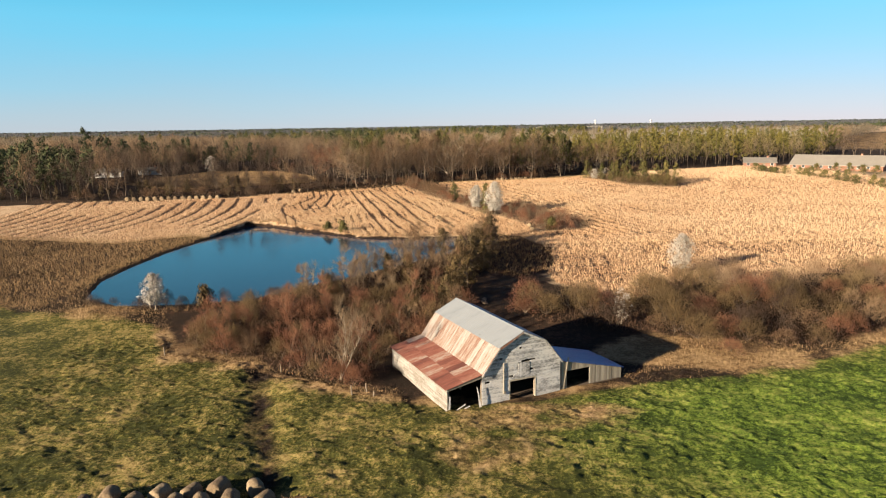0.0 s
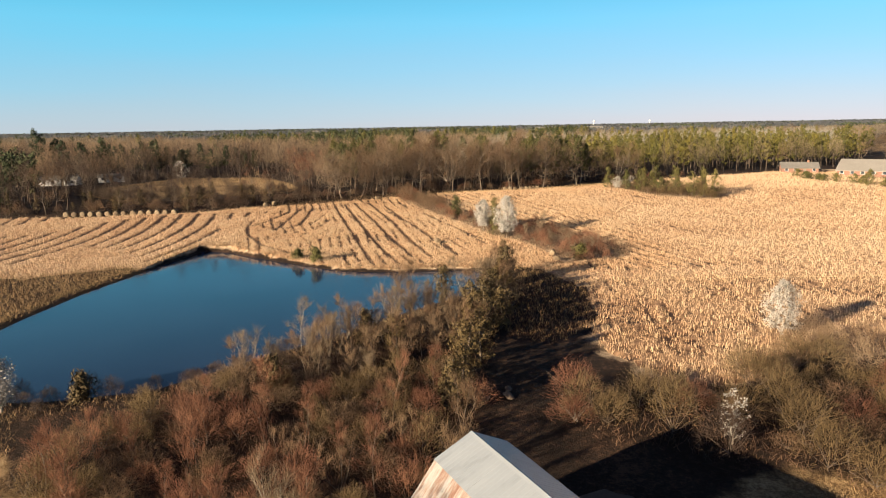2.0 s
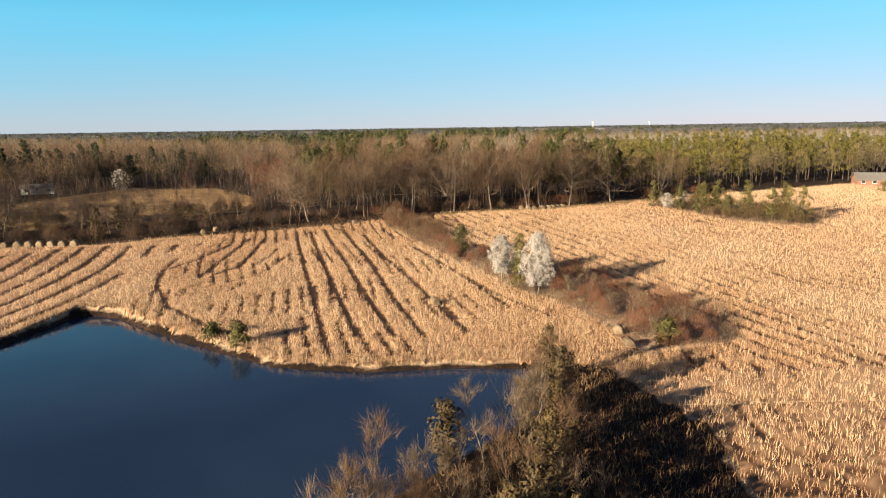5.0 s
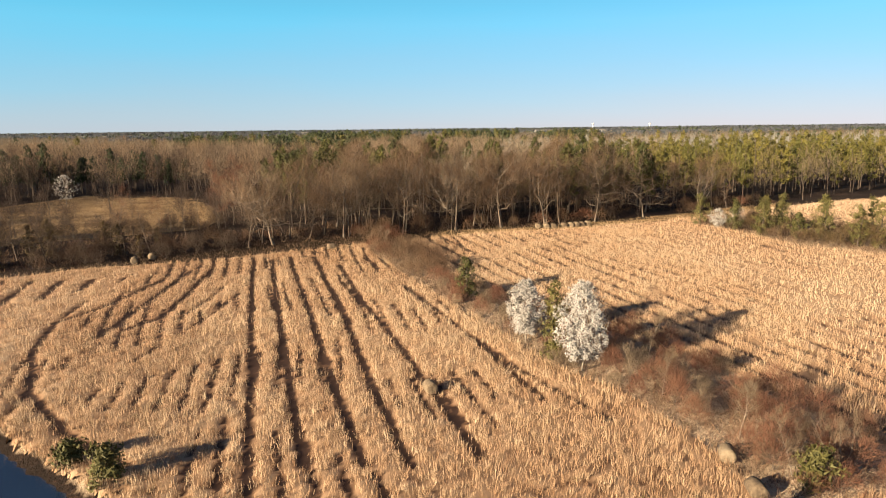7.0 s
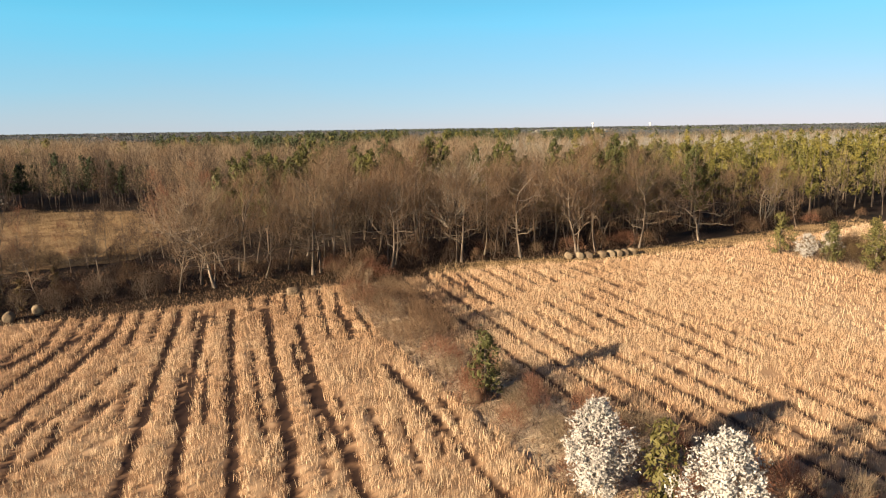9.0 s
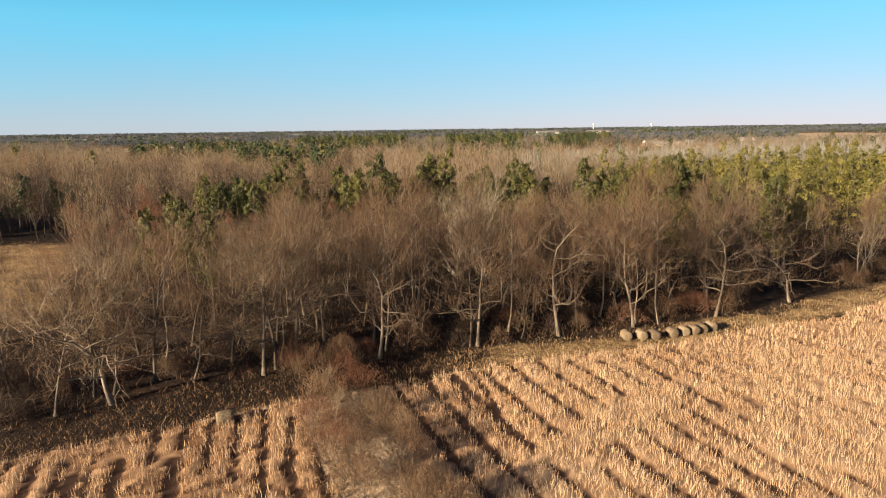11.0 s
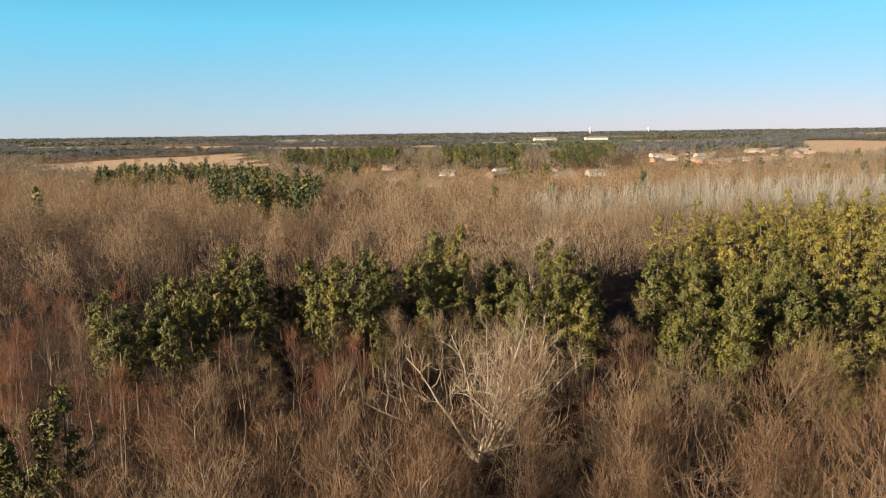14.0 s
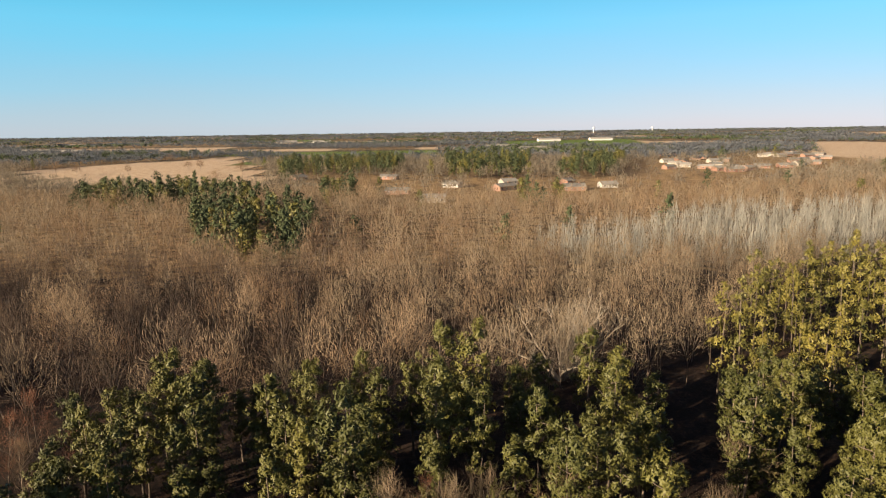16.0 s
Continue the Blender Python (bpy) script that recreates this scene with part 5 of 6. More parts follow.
sx_, sy_ = strewn(-122, -44, 234, 282, 8.5, lambda x, y: (y > np.interp(x, WOOD_X, WOOD_Y) + 8) & (y < np.interp(x, WOOD_X, WOOD_Y) + 32) & inside(FIELD_BACK, x, y), r2)
planted([proto("tree", "thin dark leafless tree at the back pasture", "tree", k, M_BARK, M_DARKTWIG, "trees at the back pasture") for k in KIND_WOOD[2:]], sx_, sy_, 0.55, 0.95)
ex2, ey2 = strewn(-128, -46, 236, 290, 4.6, lambda x, y: away([(-128, 276), (-94, 247), (-70, 260), (-52, 271), (-50, 284)], x, y, False) < 4.5, r2)
scattered("pasture_shrubs", "dark leafless shrubs along the back pasture", "shrubs", [(*k, M_BARK, M_DARKTWIG) for k in KIND_SHRUB], ex2, ey2, r2.integers(0, 3, len(ex2)), r2, 0.7, 1.7)
px2, py2 = strewn(-160, -84, 347, 372, 6.5, lambda x, y: y > 347 + 0.1 * (x + 120), r2)
# old trees with long pale limbs in front
ox, oy = np.array([-17.5, -6, 5, 15, 25, 37, 50, -30, 34, 44, 53, 58, 19, -9, -21]), np.array([256.5, 261, 264.5, 268, 271.5, 275.5, 281.5, 250, 290, 297, 290, 303, 283, 277, 272])
old = [bare_tree(120 + i, 12.5, 7.5, 17, 1700, 0.026, 0.17, 0.2, 0.4, 4, bend=0.3, length=1.3, lobe=0.35, subs=6, shown=6, seg=6, crook=0.36, hue=0.2) for i in range(3)]
planted([proto("tree", "old leafless tree with long spreading limbs", "tree", k, mb, M_TWIG, "old spreading trees") for k, mb in zip(old, (M_MIDBARK, M_OLDBARK, M_MIDBARK))], ox, oy, 1.05, 1.35)
# pines nearest the path
nx, ny = strewn(-48, 60, 284, 360, 5.2, lambda x, y: (inside(PINE_BAND, x, y) & (np.hypot(x - 4.0, y - 301) > 13)) | (inside(PINE_WOOD, x, y) & ~inside(PINE_GAP, x, y) & (y < 346)), r2)
tall_x, tall_y = [-152, -145, -158, -149, -140, -163], [318, 322, 323, 327, 326, 320]
pines = [pine_tree(140 + i, h, s, 90, 26, 0.46, c, 0.72, thin=0.34) for i, (h, s, c) in enumerate([(12.0, 2.1, 0.36), (13.0, 2.2, 0.40), (10.5, 2.1, 0.30)])]
planted([proto("pine", "yellow-green pine with a ragged crown", "tree", k, M_BARK, M_PINE, "pines") for k in pines], nx, ny, 0.85, 1.35)
planted([proto("pine", "dark dense pine standing among bare trees", "tree", k, M_BARK, M_PINE, "pines among bare trees") for k in pines], [-28.8, -29.5, -32.5, -35.4, -38.0, -31.2], [277.0, 282.0, 279.5, 282.5, 280.5, 309.0], 1.0, 1.2)
planted([proto("pine", "tall dark pine above the far trees", "tree", k, M_BARK, M_FARPINE, "tall pines") for k in pines[:2]], tall_x, tall_y, 1.25, 1.6)
planted([proto("pine", "dark green pine behind the back pasture", "tree", k, M_BARK, M_FARPINE, "pines behind the pasture") for k in pines[1:]], px2, py2, 0.8, 1.2)

# the depth of the woods
near_b = [(*bare_tree(150 + i, 12.0, 3.4, 9, 640, 0.028, 0.09, 0.22, 1.3, 3, length=1.35, shown=2, seg=4, subs=4, hue=0.22, crook=0.24), M_MIDBARK, (M_TWIG, M_TANTWIG, M_REDTWIG, M_DARKTWIG)[i]) for i in range(4)]
mid_kinds = (M_TANTWIG, M_TWIG, M_TANTWIG, M_TWIG, M_DARKTWIG, M_DARKTWIG)
mid_b = [(*haze_tree(160 + i, 12.5, (3.5, 2.9, 3.9, 3.2, 3.4, 3.2)[i], 440, 0.052, 1.15, 0.085, 0.25, 6), M_BARK, mid_kinds[i]) for i in range(6)]
under = [(*KIND_SHRUB[i], M_BARK, m) for i, m in enumerate((M_TWIG, M_REDTWIG, M_BRUSH))]
ux, uy = strewn(-125, 100, 222, 325, 4.8, lambda x, y: in_wood(x, y) & (y < np.interp(x, WOOD_X, WOOD_Y) + 9), r2)
ux, uy = np.r_[ux, ux[ux < -38] + 1.7], np.r_[uy, uy[ux < -38] - 1.2]
scattered("undergrowth_shrubs", "leafless brown shrubs along the wood's foot", "shrubs", under + [(*KIND_SHRUB[2], M_BARK, M_DARKTWIG)], ux, uy, np.where(ux < -36, 2 + r2.integers(0, 2, len(ux)), r2.integers(0, 4, len(ux))), r2, 0.7, 1.3)
def deep_wood(x, y):
    return in_wood(x, y) & ~in_pine(x, y) & ~inside(PINE_GAP, x, y) & (np.abs(x) < (y - 150) * 0.75 + 40) & ((y > np.interp(x, WOOD_X, WOOD_Y) + 24) | (x > 78)) & ((x > -34) | (y > 252)) & (np.hypot(x - 4.0, y - 301) > 10.5)


nx_, ny_ = strewn(-62, 62, 226, 345, 4.6, deep_wood, r2)
scattered("near_woodland", "leafless red-brown woodland seen from above", "woods", near_b, nx_, ny_, np.where(r2.uniform(size=len(nx_)) < np.clip(0.25 - nx_ / 60, 0.1, 0.8), r2.integers(2, 4, len(nx_)), r2.integers(0, 2, len(nx_))), r2, 0.7, 1.12)
mx, my = strewn(-260, 260, 226, 455, 6.6, lambda x, y: deep_wood(x, y) & ~((y < 345) & (np.abs(x) < 62)), r2)
scattered("woodland", "deep leafless brown woodland seen from above", "woods", mid_b, mx, my, np.where(r2.uniform(size=len(mx)) < np.clip(-0.05 - mx / 120, 0.04, 0.6), 4 + r2.integers(0, 2, len(mx)), 2 * r2.integers(0, 2, len(mx)) + (r2.uniform(size=len(mx)) < np.clip(0.45 - mx / 90, 0.15, 0.95))), r2, 0.85, 1.4, tint=(-0.15, 0.6))
bp = [(*pine_tree(170 + i, 12.5, 2.15, 50, 10, 0.56, 0.25, 0.88, limbs=False, thin=0.42), M_BARK, M_PINE) for i in range(3)]
bx, by = strewn(25, 300, 290, 480, 6.2, lambda x, y: inside(PINE_WOOD, x, y) & ~inside(PINE_GAP, x, y) & ~((x < 60) & (y < 346)) & (x < (y - 150) * 0.75 + 40), r2)
scattered("pine_wood", "dense yellow-green pine plantation", "woods", bp, bx, by, r2.integers(0, 3, len(bx)), r2, 0.85, 1.35)
far_b = [(*haze_tree(180 + i, 12.0, 3.7, 130, 0.12, 1.7, 0.12, 0.25, 2), M_OLDBARK, M_TANTWIG if i else M_TWIG) for i in range(3)]
pale_b = [(*haze_tree(190 + i, 13.5, 1.7, 100, 0.10, 2.4, 0.12, 0.2, 0, 0.7), M_PALEBARK, M_PALETWIG) for i in range(2)]
far_p = [(*pine_tree(195 + i, 12.5, 2.6, 24, 5, 1.2, 0.2, limbs=False, thin=0.5), M_BARK, M_FARPINE if i else M_PINE) for i in range(2)]
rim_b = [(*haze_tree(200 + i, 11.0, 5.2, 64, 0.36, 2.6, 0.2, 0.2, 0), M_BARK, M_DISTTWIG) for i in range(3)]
side_x, side_y = strewn(-330, 330, 215, 452, 7.5, lambda x, y: in_wood(x, y) & ~in_pine(x, y) & (np.abs(x) >= (y - 150) * 0.75 + 40) & (np.abs(x) < y * 0.7 + 15) & ((x < -125) | (x > 78) | (y > 262)), r2)
scattered("side_woodland", "brown woodland beyond the fields", "woods", [k_[:3] + (M_DARKTWIG if i_ else M_TWIG,) for i_, k_ in enumerate(far_b)] + far_p, side_x, side_y, np.where(r2.uniform(size=len(side_x)) < np.where(side_x < -60, 0.5, 0.15), 4, r2.integers(0, 3, len(side_x))), r2, 0.85, 1.25)
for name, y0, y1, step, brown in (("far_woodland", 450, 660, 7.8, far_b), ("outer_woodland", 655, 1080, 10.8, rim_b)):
    fx, fy = strewn(-720, 720, y0, y1, step, lambda x, y: in_wood(x, y) & ~in_pine(x, y) & (np.abs(x) < (y - 150) * 0.72 + 30), r2)
    u = r2.uniform(size=len(fx))
    keep = ~(inside(VILLAGE, fx, fy) & (u < 0.82))
    fx, fy, u = fx[keep], fy[keep], u[keep]
    k = r2.integers(0, 3, len(fx))
    free = ~inside(PALE, fx, fy)
    fx, fy, u, k = fx[free], fy[free], u[free], k[free]
    dark = u > 0.985
    for stand in PINE_STANDS:
        dark |= inside(stand, fx, fy) & (u < 0.9)
    k = np.where(dark, 5 + (u * 100 % 1 > 0.4), k)
    scattered(name, "distant brown woodland with dark green pines", "woods", brown + pale_b + far_p, fx, fy, k, r2, 0.9, 1.3)


gx_, gy_ = strewn(30, 302, 430, 562, 4.9, lambda x, y: inside(PALE, x, y) & (np.abs(x) < (y - 150) * 0.75 + 30), r2)
scattered("pale_grove", "grove of slender pale grey leafless trees", "woods", pale_b, gx_, gy_, r2.integers(0, 2, len(gx_)), r2, 0.95, 1.25, tint=(0.0, 0.5))


def belts(name, y0, y1, step, w, h, wide, n):
    """Distant woods in uneven belts with open land between them."""
    # the distance haze is painted in through the blue-grey twig colour
    kinds = [(*haze_tree(210 + i, h, w, n, wide, wide * 2.2, 0.3, 0.35, 0), M_HAZETWIG, M_HAZETWIG) for i in range(3)] + [(*haze_tree(220 + i, h, w * 0.9, n, wide, wide * 2.0, 0.3, 0.3, 0), M_FARPINE, M_FARPINE) for i in range(2)]
    x, y = strewn(-3500, 3500, y0, y1, step, lambda x, y: (np.abs(x) < y * 0.70 + 30) & in_wood(x, y) & (wave(x, y, 150, 4.0) + 0.5 * wave(x, y, 61, 2.0) < 0.16), r2)
    q = wave(x, y, 120, 1.0) + r2.normal(size=len(x)) * 0.35
    scattered(name, "belts of distant woods towards the horizon", "woods", kinds, x, y, np.where(q > 0.45, 3, 0) + r2.integers(0, 2, len(x)), r2, 0.7, 1.25)


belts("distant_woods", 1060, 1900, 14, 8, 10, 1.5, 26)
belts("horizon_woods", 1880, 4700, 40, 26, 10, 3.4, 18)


# ---------- tall grass, reeds and brush ----------
ROW_LINES = [[(-41.5, 228), (-44.9, 213), (-48, 207), (-45.5, 197.5), (-39.3, 185.6), (-31, 176.8), (-24, 171.8)], [(-39.2, 232), (-39.7, 209), (-39.8, 201)],
             [(-36, 232), (-35, 209), (-37.5, 204)], [(-30.7, 238), (-25, 214), (-18.9, 190), (-16.5, 180)], [(-27.6, 238), (-19.4, 206), (-13.7, 185)],
             [(-25, 240), (-17.6, 214), (-9.4, 185)], [(-20.7, 240), (-10.6, 204), (-5.7, 185)], [(-15.5, 234), (-9.8, 213.7), (-3.7, 196.4), (-0.2, 184.7)]]
# fainter furrows between and beside them
FINE_LINES = [[(-12.3, 239.8), (-2, 216), (4.8, 198), (10.2, 182.7), (12, 174)], [(-7.5, 228.3), (3.4, 201.8), (8.8, 189.7), (15.3, 177.7)], [(-31.2, 228), (-31.4, 216), (-32.8, 206.6), (-34, 198)],
              [(-27.7, 223), (-28.7, 210), (-30.9, 199.6), (-32.6, 192.9)], [(-48.2, 230), (-48.6, 215.6), (-48, 208.4)]]

# the long furrows run on towards the pond
ROW_LINES = ROW_LINES[:3] + [f_ + [(f_[-1][0] + (f_[-1][0] - f_[0][0]) * 0.26, f_[-1][1] + (f_[-1][1] - f_[0][1]) * 0.26)] for f_ in ROW_LINES[3:]]


def row_gap(x, y):
    """How far a place lies in one of the bare furrows between the rows of grass: 0 to 1."""
    g = np.zeros(len(x))
    for line in ROW_LINES:
        g = np.maximum(g, np.clip(1.55 - away(line, x, y, False) / 0.4, 0, 1))
    for line in FINE_LINES:
        g = np.maximum(g, np.clip(1.3 - away(line, x, y, False) / 0.36, 0, 1) * np.where(wave(x, y, 3.7, 7) > -0.45, 0.95, 0))
    bow = x + 0.26 * (y - 185) + 0.8 * wave(x, y, 11, 2)
    mid = (x < 6) & (x > -45) & (y > 164)
    f = np.abs((bow / 2.3) % 1 - 0.5) * 2.3
    g = np.maximum(g, np.where(mid & (wave(x, y, 4.3, 5) > 0.0), np.clip(1.4 - f / 0.32, 0, 1) * 0.85, 0))
    b2 = x + 0.41 * (y - 235) - 1.7 + 0.35 * wave(x, y, 13, 3)
    f = np.abs((b2 / 3.4) % 1 - 0.5) * 3.4
    fade = np.clip(1.0 - (b2 - 12) / 40, 0.45, 1)
    g = np.maximum(g, np.where((x > -4) & (b2 > 0) & (y > 158) & (wave(x, y, 3.3, 6) > -0.75 + 1.1 * (1 - fade)), np.clip(1.5 - f / 0.38, 0, 1) * fade, 0))
    b4 = x - 0.07 * (y - 130) + 0.5 * wave(x, y, 9, 4)
    f = np.abs((b4 / 3.1) % 1 - 0.5) * 3.1
    g = np.maximum(g, np.where((x > 20) & (y < 166) & (wave(x, y, 2.7, 3) > 0.3), np.clip(1.3 - f / 0.3, 0, 1) * 0.6, 0))
    b3 = x - 3.0 * np.sin((y - 181) / 45 * np.pi)
    f = np.abs((b3 / 4.6) % 1 - 0.5) * 4.6
    g = np.maximum(g, np.where((x < -52) & (y > 172) & (y < 227) & (wave(x, y, 9, 8) > -0.5), np.clip(1.7 - f / 0.5, 0, 1), 0))
    return g


def tufts(name, label, x, y, h, blades, spread, width, material, r, lean=0.25, tint=None, category="grass"):
    """Tufts of tall grass: a few pointed blades each."""
    n = len(x)
    z = ground_z(x, y) - 0.05
    c = np.repeat(np.stack([x, y, z], 1), blades, 0)
    c[:, :2] += r.normal(size=(len(c), 2)) * spread
    tip = r.normal(size=(len(c), 3)) * lean
    hh = np.repeat(np.asarray(h) * np.ones(n), blades) * r.uniform(0.6, 1.15, len(c))
    tip[:, 2] = 1
    v, t = slivers(c, c + tip * hh[:, None], width, r)
    tn = np.repeat(np.repeat(np.clip((0.35 * np.ones(n) if tint is None else tint) + r.normal(size=n) * 0.16, 0, 1), blades), 3)
    return tagged(new(name, tri_mesh(name, v, t, [material], tint=tn)), label, category, kind="stuff")


def golden(x, y):
    t, l, g, s = zones(x, y)
    return g


def fuzz(x, y, s, seed):
    """A value noise of 0 to 1 on cells of size s."""
    t = np.random.default_rng(seed).uniform(size=(64, 64))
    u, v = x / s, y / s
    i, k = np.floor(u).astype(int), np.floor(v).astype(int)
    fu, fv = u - i, v - k
    fu, fv = fu * fu * (3 - 2 * fu), fv * fv * (3 - 2 * fv)
    a, b = t[i % 64, k % 64], t[(i + 1) % 64, k % 64]
    c, d = t[i % 64, (k + 1) % 64], t[(i + 1) % 64, (k + 1) % 64]
    return (a * (1 - fu) + b * fu) * (1 - fv) + (c * (1 - fu) + d * fu) * fv


def grassy(x, y):
    """Height of the standing grass."""
    tall = 0.03 + 0.24 * fuzz(x, y, 0.66, 1) ** 1.4 + 0.08 * fuzz(x, y, 2.7, 2)
    return np.maximum(tall * (1 - 1.15 * row_gap(x, y)), 0.02)


def near_field(x, y):
    """The stretch of the fields that the path passes nearest."""
    return (y > 158) & (y < 262) & (np.abs(x) < 46)


def grass_mat(name, x0, x1, y0, y1, step, r):
    """The dense standing grass as one tufted surface with its furrows, over the golden fields."""
    xs, ys = np.arange(x0, x1, step), np.arange(y0, y1, step)
    gx, gy = np.meshgrid(xs, ys)
    gx = gx + r.uniform(-0.3, 0.3, gx.shape) * step
    gy = gy + r.uniform(-0.3, 0.3, gy.shape) * step
    x, y = gx.ravel(), gy.ravel()
    keep = (golden(x, y) > 0.45) & ~inside(ISLAND, x, y) & ~inside(HEDGE, x, y) & (np.abs(x) < 36 + 0.62 * y)
    z = ground_z(x, y) + np.where(keep, grassy(x, y), -0.1)
    n, m = gx.shape
    i = (np.arange(n - 1)[:, None] * m + np.arange(m - 1)).ravel()
    ok = (keep[i].astype(int) + keep[i + 1] + keep[i + m] + keep[i + m + 1]) >= 3
    i = i[ok]
    t = np.concatenate([np.stack([i, i + 1, i + m + 1], 1), np.stack([i, i + m + 1, i + m], 1)])
    used, t = np.unique(t, return_inverse=True)
    t = t.reshape(-1, 3)
    v = np.stack([x, y, z], 1)[used]
    # low tint paints bare thatch and shade into furrows and low spots
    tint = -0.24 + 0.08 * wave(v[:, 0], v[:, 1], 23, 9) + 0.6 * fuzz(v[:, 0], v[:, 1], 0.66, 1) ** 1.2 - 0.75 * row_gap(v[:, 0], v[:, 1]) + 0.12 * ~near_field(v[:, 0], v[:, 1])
    return tagged(new(name, tri_mesh(name, v, t, [M_STRAW], tint=tint)), "dense tall golden dry grass, bare furrows tinted dark for shade", "grass", kind="stuff")


r3 = np.random.default_rng(31)
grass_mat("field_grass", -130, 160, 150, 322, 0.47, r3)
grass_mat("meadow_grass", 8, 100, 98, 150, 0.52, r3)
for step, blades, wide, close in ((0.55, 12, 0.046, True), (0.72, 7, 0.066, False)):
    gx, gy = strewn(-130, 160, 100, 318, step, lambda x, y: (np.abs(x) < 34 + 0.58 * y) & (near_field(x, y) == close), r3)
    ok = (golden(gx, gy) > 0.45) & ~inside(ISLAND, gx, gy) & ~inside(HEDGE, gx, gy) & (row_gap(gx, gy) < 0.3) & (fuzz(gx, gy, 1.3, 8) < 0.9)
    gx, gy = gx[ok], gy[ok]
    tufts("tall_grass", "tall golden dry grass in uneven rows", gx, gy, 0.62 + 0.45 * fuzz(gx, gy, 1.1, 2), blades, step * 0.33, wide, M_STRAW, r3, 0.2, 0.24 + 0.14 * wave(gx, gy, 23, 9) + 0.34 * fuzz(gx, gy, 1.1, 2))
for f, n_ in ((FIELD_BACK, 1.6),):
    f = np.array(f)
    qx_, qy_ = strewn(f[:, 0].min(), f[:, 0].max(), f[:, 1].min(), f[:, 1].max(), n_, lambda x, y: inside(f, x + 4 * wave(x, y, 7, 2), y + 5 * wave(x, y, 6, 3)) & (fuzz(x, y, 5, 4) < 0.8), r3)
    tufts("far_field_grass", "dull dry grass of a field behind the trees", qx_, qy_, 0.42, 7, n_ * 0.4, 0.1, M_REED, r3, 0.4)


ex, ey = strewn(-70, 22, 94, 195, 0.62, lambda x, y: (away(POND, x, y) < 3.2) & ~inside(POND, x, y), r3)
ok = r3.uniform(size=len(ex)) < 0.75
tufts("reeds", "brown reeds and dead grass round the pond", ex[ok], ey[ok], 0.6, 7, 0.25, 0.05, M_REED, r3, 0.45)
bk_x, bk_y = strewn(-125, -56, 98, 174, 0.75, lambda x, y: inside([(-130, 104), (-72, 108), (-62, 102), (-58, 166), (-62, 171), (-77, 163), (-108, 171), (-130, 176)], x, y) & (away(POND, x, y) > 1.0) & ~inside(POND, x, y), r3)
tufts("bank_reeds", "rough brown dead grass on the pond's bank", bk_x, bk_y, 0.75, 8, 0.28, 0.05, M_REED, r3, 0.4, -0.28)
sx, sy = strewn(-40, 95, 70, 158, 0.95, lambda x, y: (inside(SCRUB_L, x, y) | inside(SCRUB_R, x, y) | inside(HOLLOW_SHADE, x, y)) & ~inside(FOOT, x, y), r3)
tufts("brush", "low brown dead brush under the scrub", sx, sy, 0.75, 5, 0.35, 0.07, M_BRUSH, r3, 0.6, category="brush")
hx2, hy2 = strewn(-16, 90, 160, 275, 0.9, lambda x, y: inside(HEDGE, x, y) | inside(ISLAND, x, y), r3)
tufts("brush", "low brown dead brush along the hedgerow", hx2, hy2, 0.8, 5, 0.35, 0.07, M_BRUSH, r3, 0.6, category="brush")
lx2, ly2 = strewn(-75, 80, 62, 118, 0.7, lambda x, y: ((np.abs(np.interp(x, LAWN_X, LAWN_Y) + 1.0 - y) < 2.6) | (np.hypot((x - 33) / 2.4, y - 80) < 5.5)) & ~inside(FOOT, x, y), r3)
tufts("rough_grass", "rough straw-coloured grass along the lawn's edge", lx2, ly2, 0.42, 9, 0.3, 0.04, M_REED, r3, 0.5)
def lawn_turf(step, r):
    """The clumpy turf of the lawn as a sheet of small hummocks of grass."""
    gx, gy = np.meshgrid(np.arange(-48, 56, step), np.arange(40, 90, step))
    gx = gx + r.uniform(-0.35, 0.35, gx.shape) * step
    gy = gy + r.uniform(-0.35, 0.35, gy.shape) * step
    x, y = gx.ravel(), gy.ravel()
    keep = (y < np.interp(x, LAWN_X, LAWN_Y) + 1.5) & (np.abs(x) < 12 + 0.72 * y) & ~inside(FOOT, x, y)
    z = ground_z(x, y) + np.where(keep, 0.02 + 0.17 * fuzz(x, y, 0.75, 5) ** 1.6 + 0.20 * fuzz(x, y, 0.40, 6) ** 1.3 + 0.08 * fuzz(x, y, 2.2, 7), -0.1)
    n, m = gx.shape
    i = (np.arange(n - 1)[:, None] * m + np.arange(m - 1)).ravel()
    i = i[(keep[i].astype(int) + keep[i + 1] + keep[i + m] + keep[i + m + 1]) >= 3]
    used, t = np.unique(np.concatenate([np.stack([i, i + 1, i + m + 1], 1), np.stack([i, i + m + 1, i + m], 1)]), return_inverse=True)
    me = tri_mesh("lawn_turf", np.stack([x, y, z], 1)[used], t.reshape(-1, 3), [M_GROUND])
    for name, val in zip(("turf", "lush", "gold", "straw"), zones(x[used], y[used])):
        me.attributes.new(name, "FLOAT", "POINT").data.foreach_set("value", val.astype(np.float32))
    return tagged(new("lawn_turf", me), "clumpy green and straw-coloured turf of the lawn", "grass", kind="stuff")


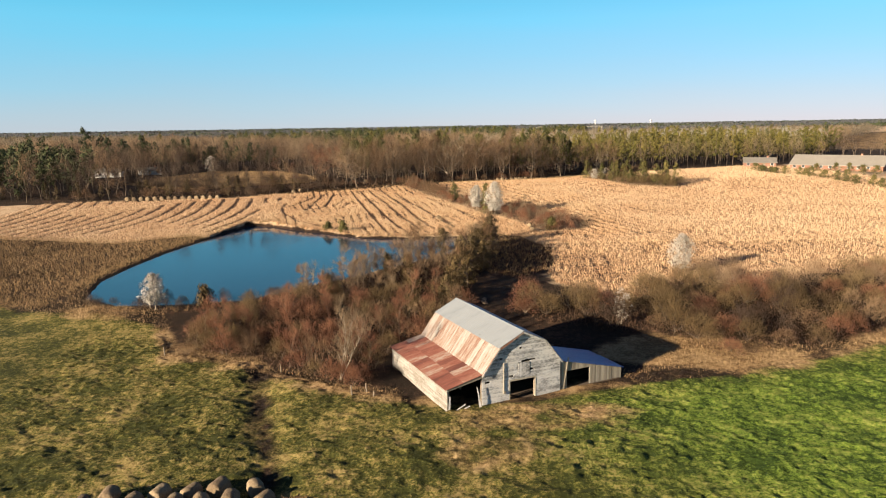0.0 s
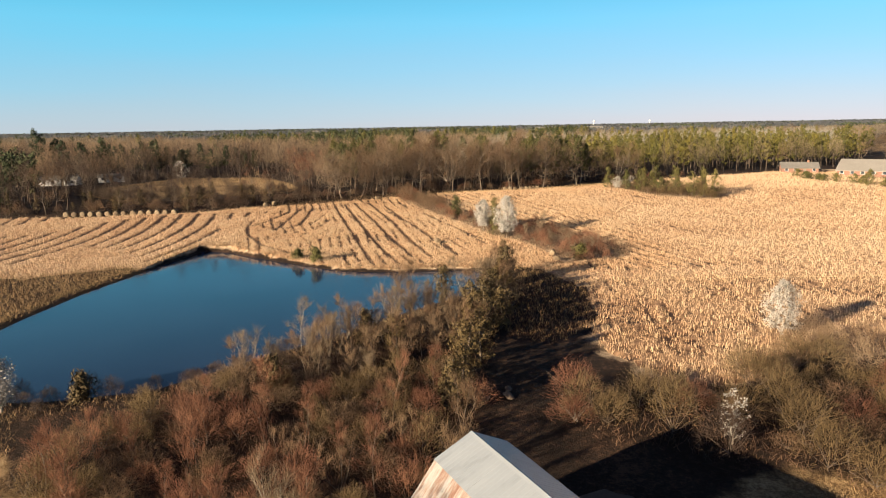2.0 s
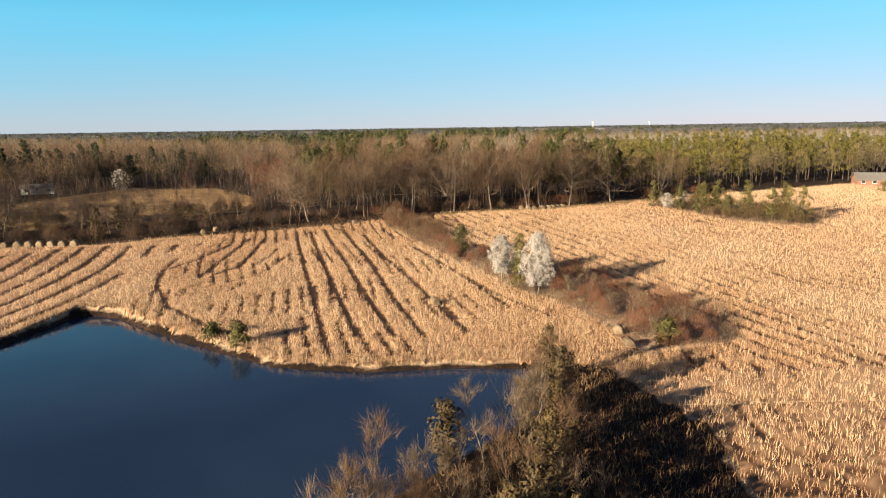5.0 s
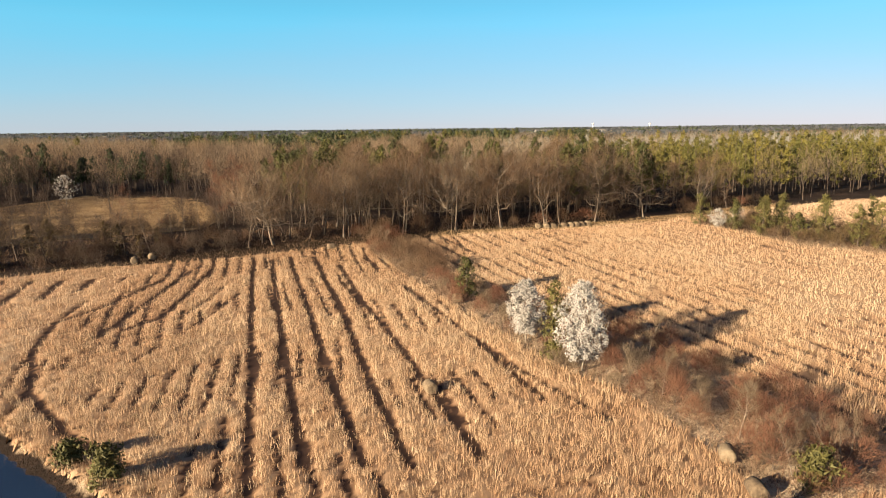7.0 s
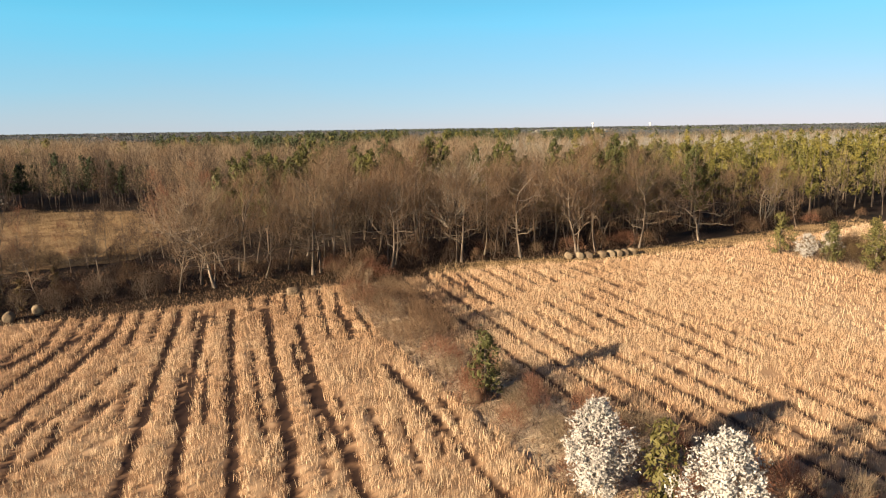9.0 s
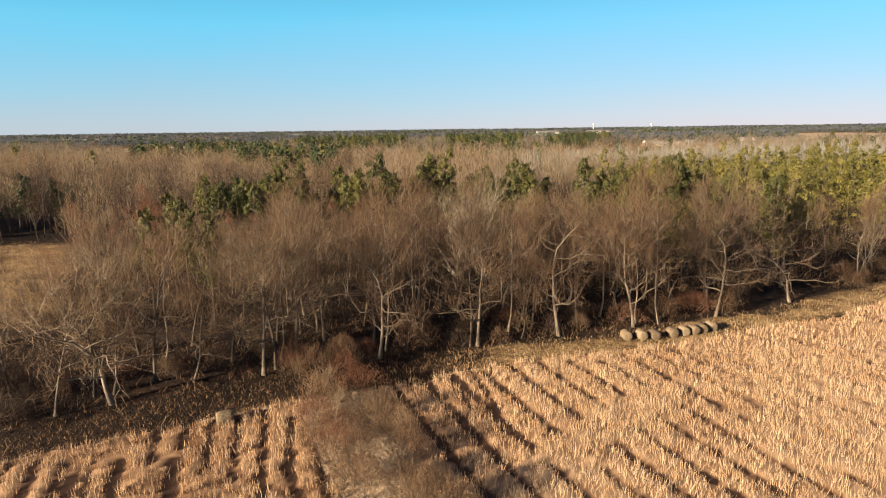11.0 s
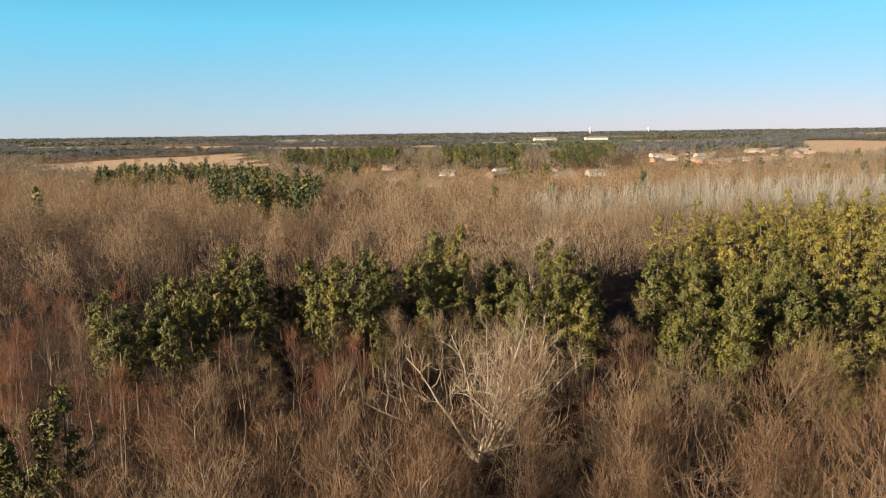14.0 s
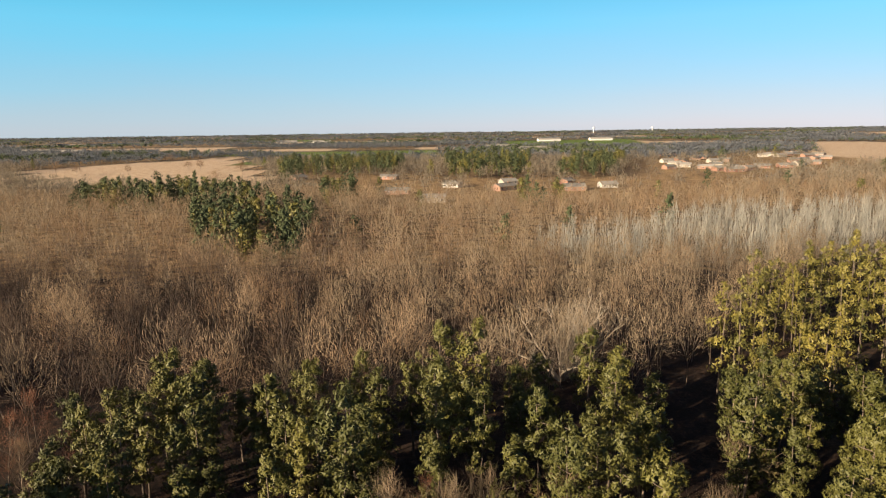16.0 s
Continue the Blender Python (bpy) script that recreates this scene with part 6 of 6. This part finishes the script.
lawn_turf(0.25, r3)
wx2, wy2 = strewn(2, 95, 240, 305, 0.8, lambda x, y: (np.abs(np.interp(x, WOOD_X, WOOD_Y) - 3.0 - y) < 4.0), r3)
tufts("verge_grass", "rough brown grass between the field and the wood", wx2, wy2, 0.4, 6, 0.3, 0.05, M_REED, r3, 0.5)
bx2, by2 = strewn(-62, 6, 225, 268, 0.9, lambda x, y: np.abs(np.interp(x, WOOD_X, WOOD_Y) - 3.5 - y) < 4.5, r3)
tufts("verge_brush", "low dead brush and straw at the wood's foot", bx2, by2, 0.45, 8, 0.35, 0.05, M_REED, r3, 0.5, -0.15, category="brush")
dx, dy = strewn(2, 26, 104, 166, 1.0, lambda x, y: inside(HOLLOW_SHADE, x, y), r3)
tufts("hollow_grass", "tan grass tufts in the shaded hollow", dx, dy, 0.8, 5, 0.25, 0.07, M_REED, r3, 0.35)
vx, vy = strewn(-95, 95, 225, 320, 1.5, lambda x, y: in_wood(x, y) & (y < np.interp(x, WOOD_X, WOOD_Y) + 25), r3)
tufts("undergrowth", "dark brown undergrowth at the wood's edge", vx, vy, 0.9, 6, 0.5, 0.07, M_BRUSH, r3, 0.6, category="brush")


# ---------- houses ----------
def house(x, y, w, d, h, turn, wall, roof, label, group, rise=0.42, storey=1):
    e = thing("house", pose(x, y, gz(x, y) - 0.1, 0, 0, turn), label, "house", group)
    bm = bmesh.new()
    add_prism(bm, [(-d / 2, 0), (d / 2, 0), (d / 2, h), (0, h + d / 2 * rise), (-d / 2, h)], -w / 2, w / 2, lambda u, v, q: (q, u, v))
    part("wall", bm, wall, e)
    bm = bmesh.new()
    o = 0.5
    for s in (-1, 1):
        add_prism(bm, [(0, h + d / 2 * rise + 0.04), (s * (d / 2 + o), h - o * rise + 0.04), (s * (d / 2 + o), h - o * rise + 0.24), (0, h + d / 2 * rise + 0.26)], -w / 2 - o, w / 2 + o, lambda u, v, q: (q, u, v))
    part("roof", bm, roof, e)
    bm = bmesh.new()
    add_box(bm, (w * 0.22, -0.4, h), (w * 0.22 + 0.8, 0.4, h + d / 2 * rise + 0.9), 0.02)
    part("chimney", bm, M_BRICK, e)
    n = max(2, int(w / 3.2))
    for s in (-1, 1):
        for i in range(n):
            px = -w / 2 + w * (i + 0.5) / n
            bm = bmesh.new()
            if s < 0 and i == n // 2:
                add_box(bm, (px - 0.5, s * d / 2 - 0.03, 0.1), (px + 0.5, s * d / 2 + 0.03, 2.15), 0.01)
                part("door", bm, M_TIMBER, e)
            else:
                add_box(bm, (px - 0.65, s * d / 2 - 0.04, 0.95), (px + 0.65, s * d / 2 + 0.04, 2.2), 0.01)
                win = part("window", bm, M_PAINT, e)
                bm = bmesh.new()
                add_box(bm, (px - 0.55, s * d / 2 - 0.05, 1.05), (px + 0.55, s * d / 2 + 0.05, 2.1))
                part("pane", bm, M_GLASS, win)
    return e


house(170, 290, 34, 20, 2.2, -40, M_BRICK, M_PALESHINGLE, "long low house under a broad pale grey roof", "houses by the field", 0.36)
house(146, 312, 13, 9, 2.2, -20, M_BRICK, M_SHINGLE, "small low building with a grey roof", "houses by the field")
house(-153, 316, 14, 7, 2.6, 10, M_PAINT, M_SHINGLE, "white low house beyond bare trees", "houses beyond the field")
house(-139, 330, 10, 5, 2.4, 25, M_PAINT, M_SHINGLE, "white low house beyond bare trees", "houses beyond the field")
VILLAGE_HOMES = [(-108, 835), (-32, 829), (-20, 704), (2, 652), (17, 745), (58, 761), (50, 716), (100, 756), (95, 708), (122, 725), (263, 1011), (252, 955), (315, 1063), (310, 996), (262, 902), (264, 874), (269, 857),
                 (291, 876), (417, 1107), (435, 1100), (468, 1142), (464, 1090), (434, 1023), (227, 902), (320, 1190), (105, 997), (111, 973), (340, 905), (366, 930), (392, 985)]
for n, (x, y) in enumerate(VILLAGE_HOMES):
    for k in range(1 if n < 10 else 2):
        house(x + k * R.uniform(17, 24), y + k * R.uniform(16, 30), R.uniform(11, 16), R.uniform(7, 9), R.uniform(2.5, 3.0), R.uniform(-60, 60), R.choice([M_SIDING, M_BRICK, M_SIDING, M_BRICK]), R.choice([M_SHINGLE, M_PALESHINGLE]), "single-storey village house with a grey roof", "village houses")
for x, y in [(-673, 1581), (-784, 1660), (-416, 2335), (-305, 2258), (177, 1403), (138, 1531), (331, 2119), (476, 2137)]:
    house(x, y, 60, 24, 5, R.uniform(-8, 8), M_SIDING, M_PALESHINGLE, "long pale shed on the far plain", "far sheds", 0.3)
tree_far = [haze_tree(230 + i, 11.0, 5.0, 260, 0.2, 1.8) for i in range(2)]
planted([proto("tree", "round leafless tree in a far field", "tree", k, M_BARK, M_TWIG, "trees in the far field") for k in tree_far], [-358, -342, -293, -333, -257, -155, -169, -239], [933, 938, 940, 1160, 1006, 765, 888, 990], 0.9, 1.4)


def water_tower(x, y, h):
    e = thing("water_tower", pose(x, y, gz(x, y), 0, 0, 0), "white water tower on the horizon", "water tower", "water towers")
    bm = bmesh.new()
    bmesh.ops.create_uvsphere(bm, u_segments=20, v_segments=12, radius=1)
    for v in bm.verts:
        v.co = Vector((v.co.x * 6, v.co.y * 6, v.co.z * 4.5 + h))
    part("tank", bm, M_PAINT, e)
    bm = bmesh.new()
    bmesh.ops.create_cone(bm, cap_ends=True, segments=14, radius1=2.0, radius2=1.4, depth=h, matrix=Matrix.Translation((0, 0, h / 2)))
    part("column", bm, M_PAINT, e)


water_tower(838, 3700, 27)
water_tower(1150, 3750, 24)
